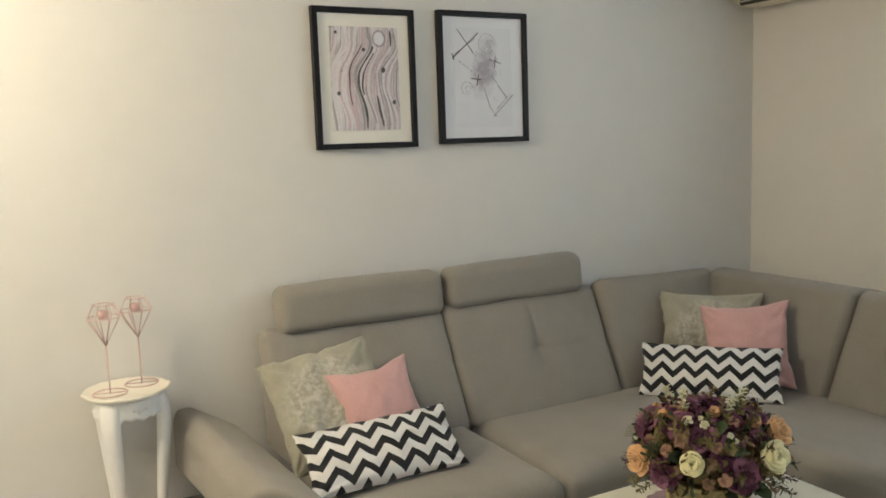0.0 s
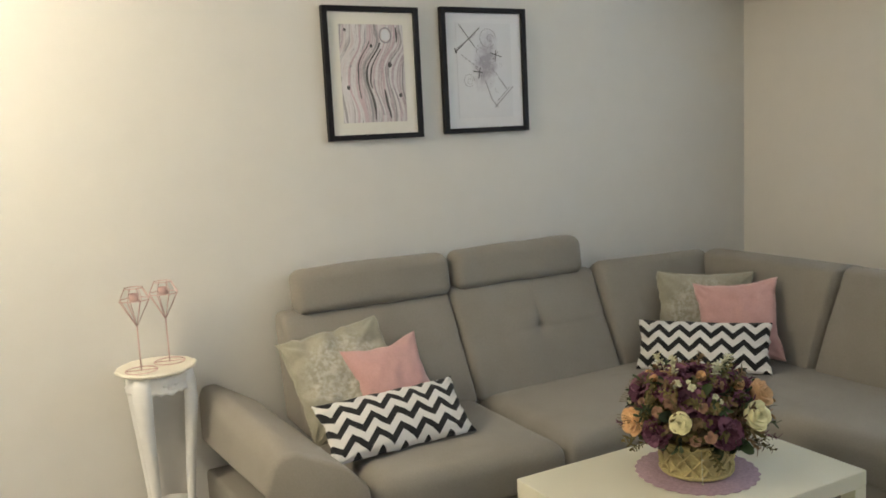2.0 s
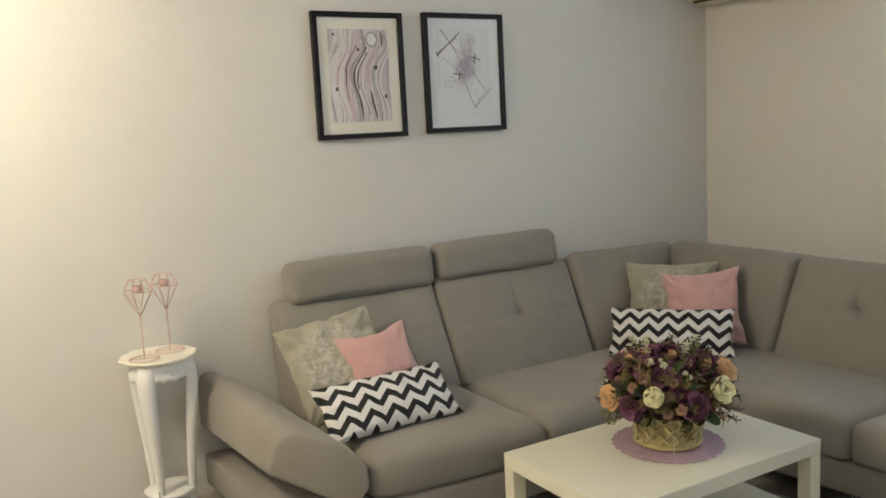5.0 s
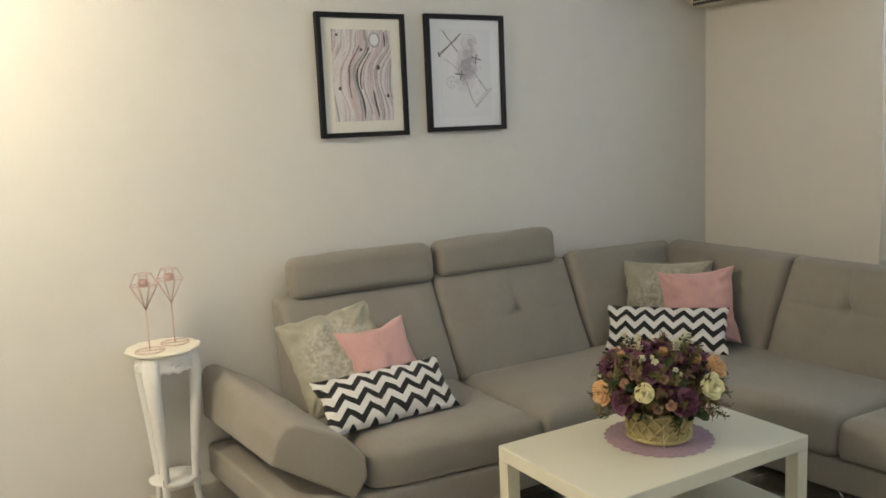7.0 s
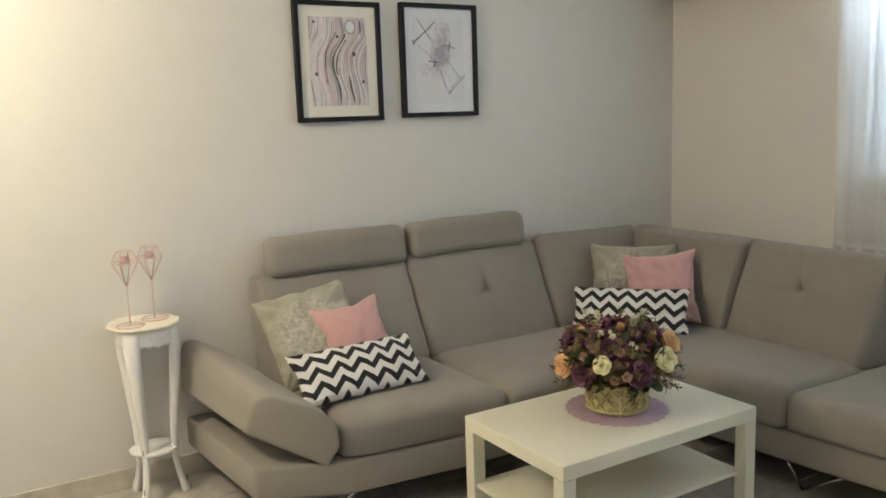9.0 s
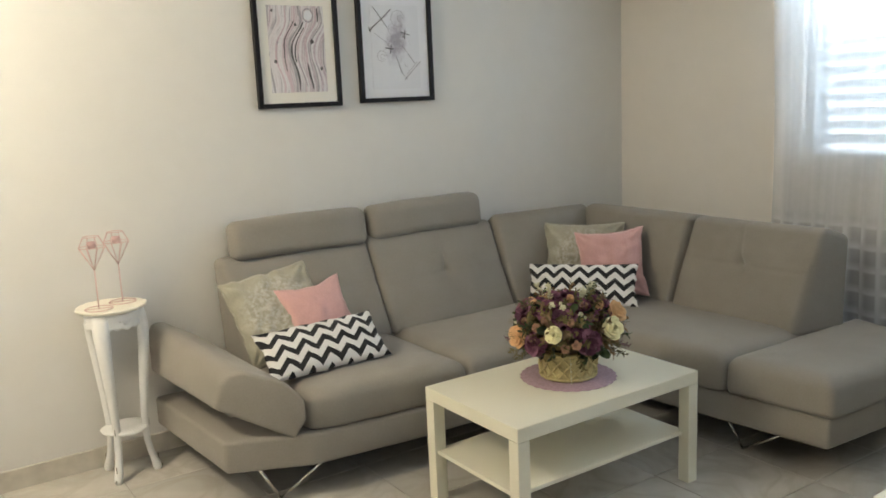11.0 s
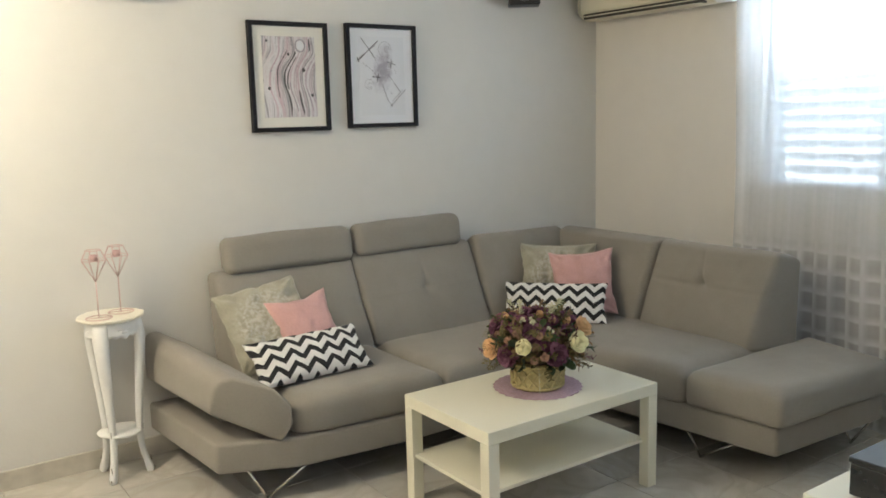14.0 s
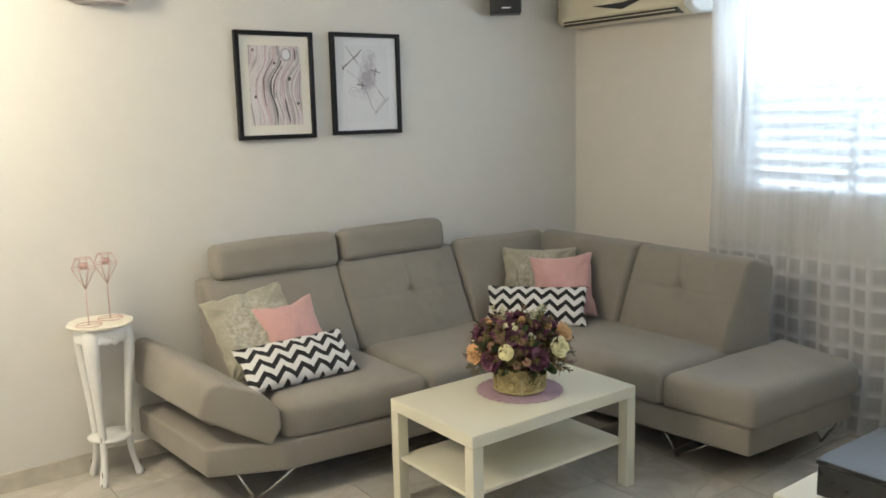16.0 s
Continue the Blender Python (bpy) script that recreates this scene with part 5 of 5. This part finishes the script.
def loudspeaker():
    s = thing("loudspeaker", (2.80, 2.93, 2.185), "small black wall-mounted loudspeaker above the sofa", "loudspeaker")
    m = pose(2.80, 2.915, 2.185, 0, 0, -38)
    b = box(-0.09, 0.09, -0.085, 0.055, 0, 0.24, 0.006)
    b.transform(m)
    part("cabinet", b, M_DARK, s)
    g = box(-0.082, 0.082, -0.092, -0.085, 0.008, 0.232, 0.003)
    g.transform(m)
    part("grille", g, M_DARK, s)
    g = box(-0.025, 0.025, -0.0935, -0.092, 0.025, 0.033)
    g.transform(m)
    part("mark", g, M_ALU, s, smooth=False)
    part("bracket", box(2.78, 2.83, 2.94, 3.02, 2.25, 2.31, 0.004), M_DARK, s)


loudspeaker()
shelf = thing("wall_box", (0.47, 3.0, 2.125), "pale grey wall-mounted box near the warm light", "wall box")
part("box", prism([(0.30, 2.24), (0.335, 2.155), (0.42, 2.127), (0.605, 2.127), (0.605, 2.24)], 2.90, 3.019, 0.004, 2, axis="y"), M_GREY_BOX, shelf, smooth=False)
part("cover", box(0.295, 0.61, 2.895, 3.019, 2.241, 2.255, 0.003), M_GREY_BOX, shelf, smooth=False)

# ---- television cabinet ----
cab = thing("tv_cabinet", (2.4, 0.1, 0), "low white lacquered television cabinet", "cabinet")
part("top", box(1.655, 3.2, -0.16, 0.378, 0.42, 0.45, 0.004), M_TABLE, cab, smooth=False)
part("body", box(1.67, 3.185, -0.145, 0.363, 0.06, 0.419, 0.003), M_TABLE, cab, smooth=False)
for x in (1.70, 3.11):
    for y in (-0.13, 0.31):
        part("foot", box(x, x + 0.04, y, y + 0.04, 0, 0.06, 0.002), M_TABLE, cab, smooth=False)
sub = thing("media_box", (2.1, 0.1, 0.45), "glossy black media box on the white cabinet", "media box")
part("case", box(1.735, 2.55, -0.12, 0.285, 0.456, 0.553, 0.004), M_GLOSS_BLACK, sub, smooth=False)
part("lid", box(1.731, 2.554, -0.124, 0.289, 0.555, 0.572, 0.003), M_GLOSS_BLACK, sub, smooth=False)
for x in (1.77, 2.5):
    for y in (-0.09, 0.25):
        part("foot", box(x, x + 0.03, y, y + 0.03, 0.45, 0.457), M_DARK, sub, smooth=False)

# ---- floor tiles ----
PX, PY = 0.431, 0.421
tile_me = finish(box(-PX / 2 + 0.0016, PX / 2 - 0.0016, -PY / 2 + 0.0016, PY / 2 - 0.0016, -0.006, 0.0, 0.0012, 1), "tile", M_TILE, False)
for i in range(-8, 6):
    for j in range(-8, 4):
        x, y = 1.168 + PX * (i + 0.5), 1.444 + PY * (j + 0.5)
        if LEFT + PX / 2 - 0.2 < x < RIGHT + 0.1 and FRONT < y < BACK + 0.1:
            piece("tile", tile_me, pose(x, y, 0), floor)
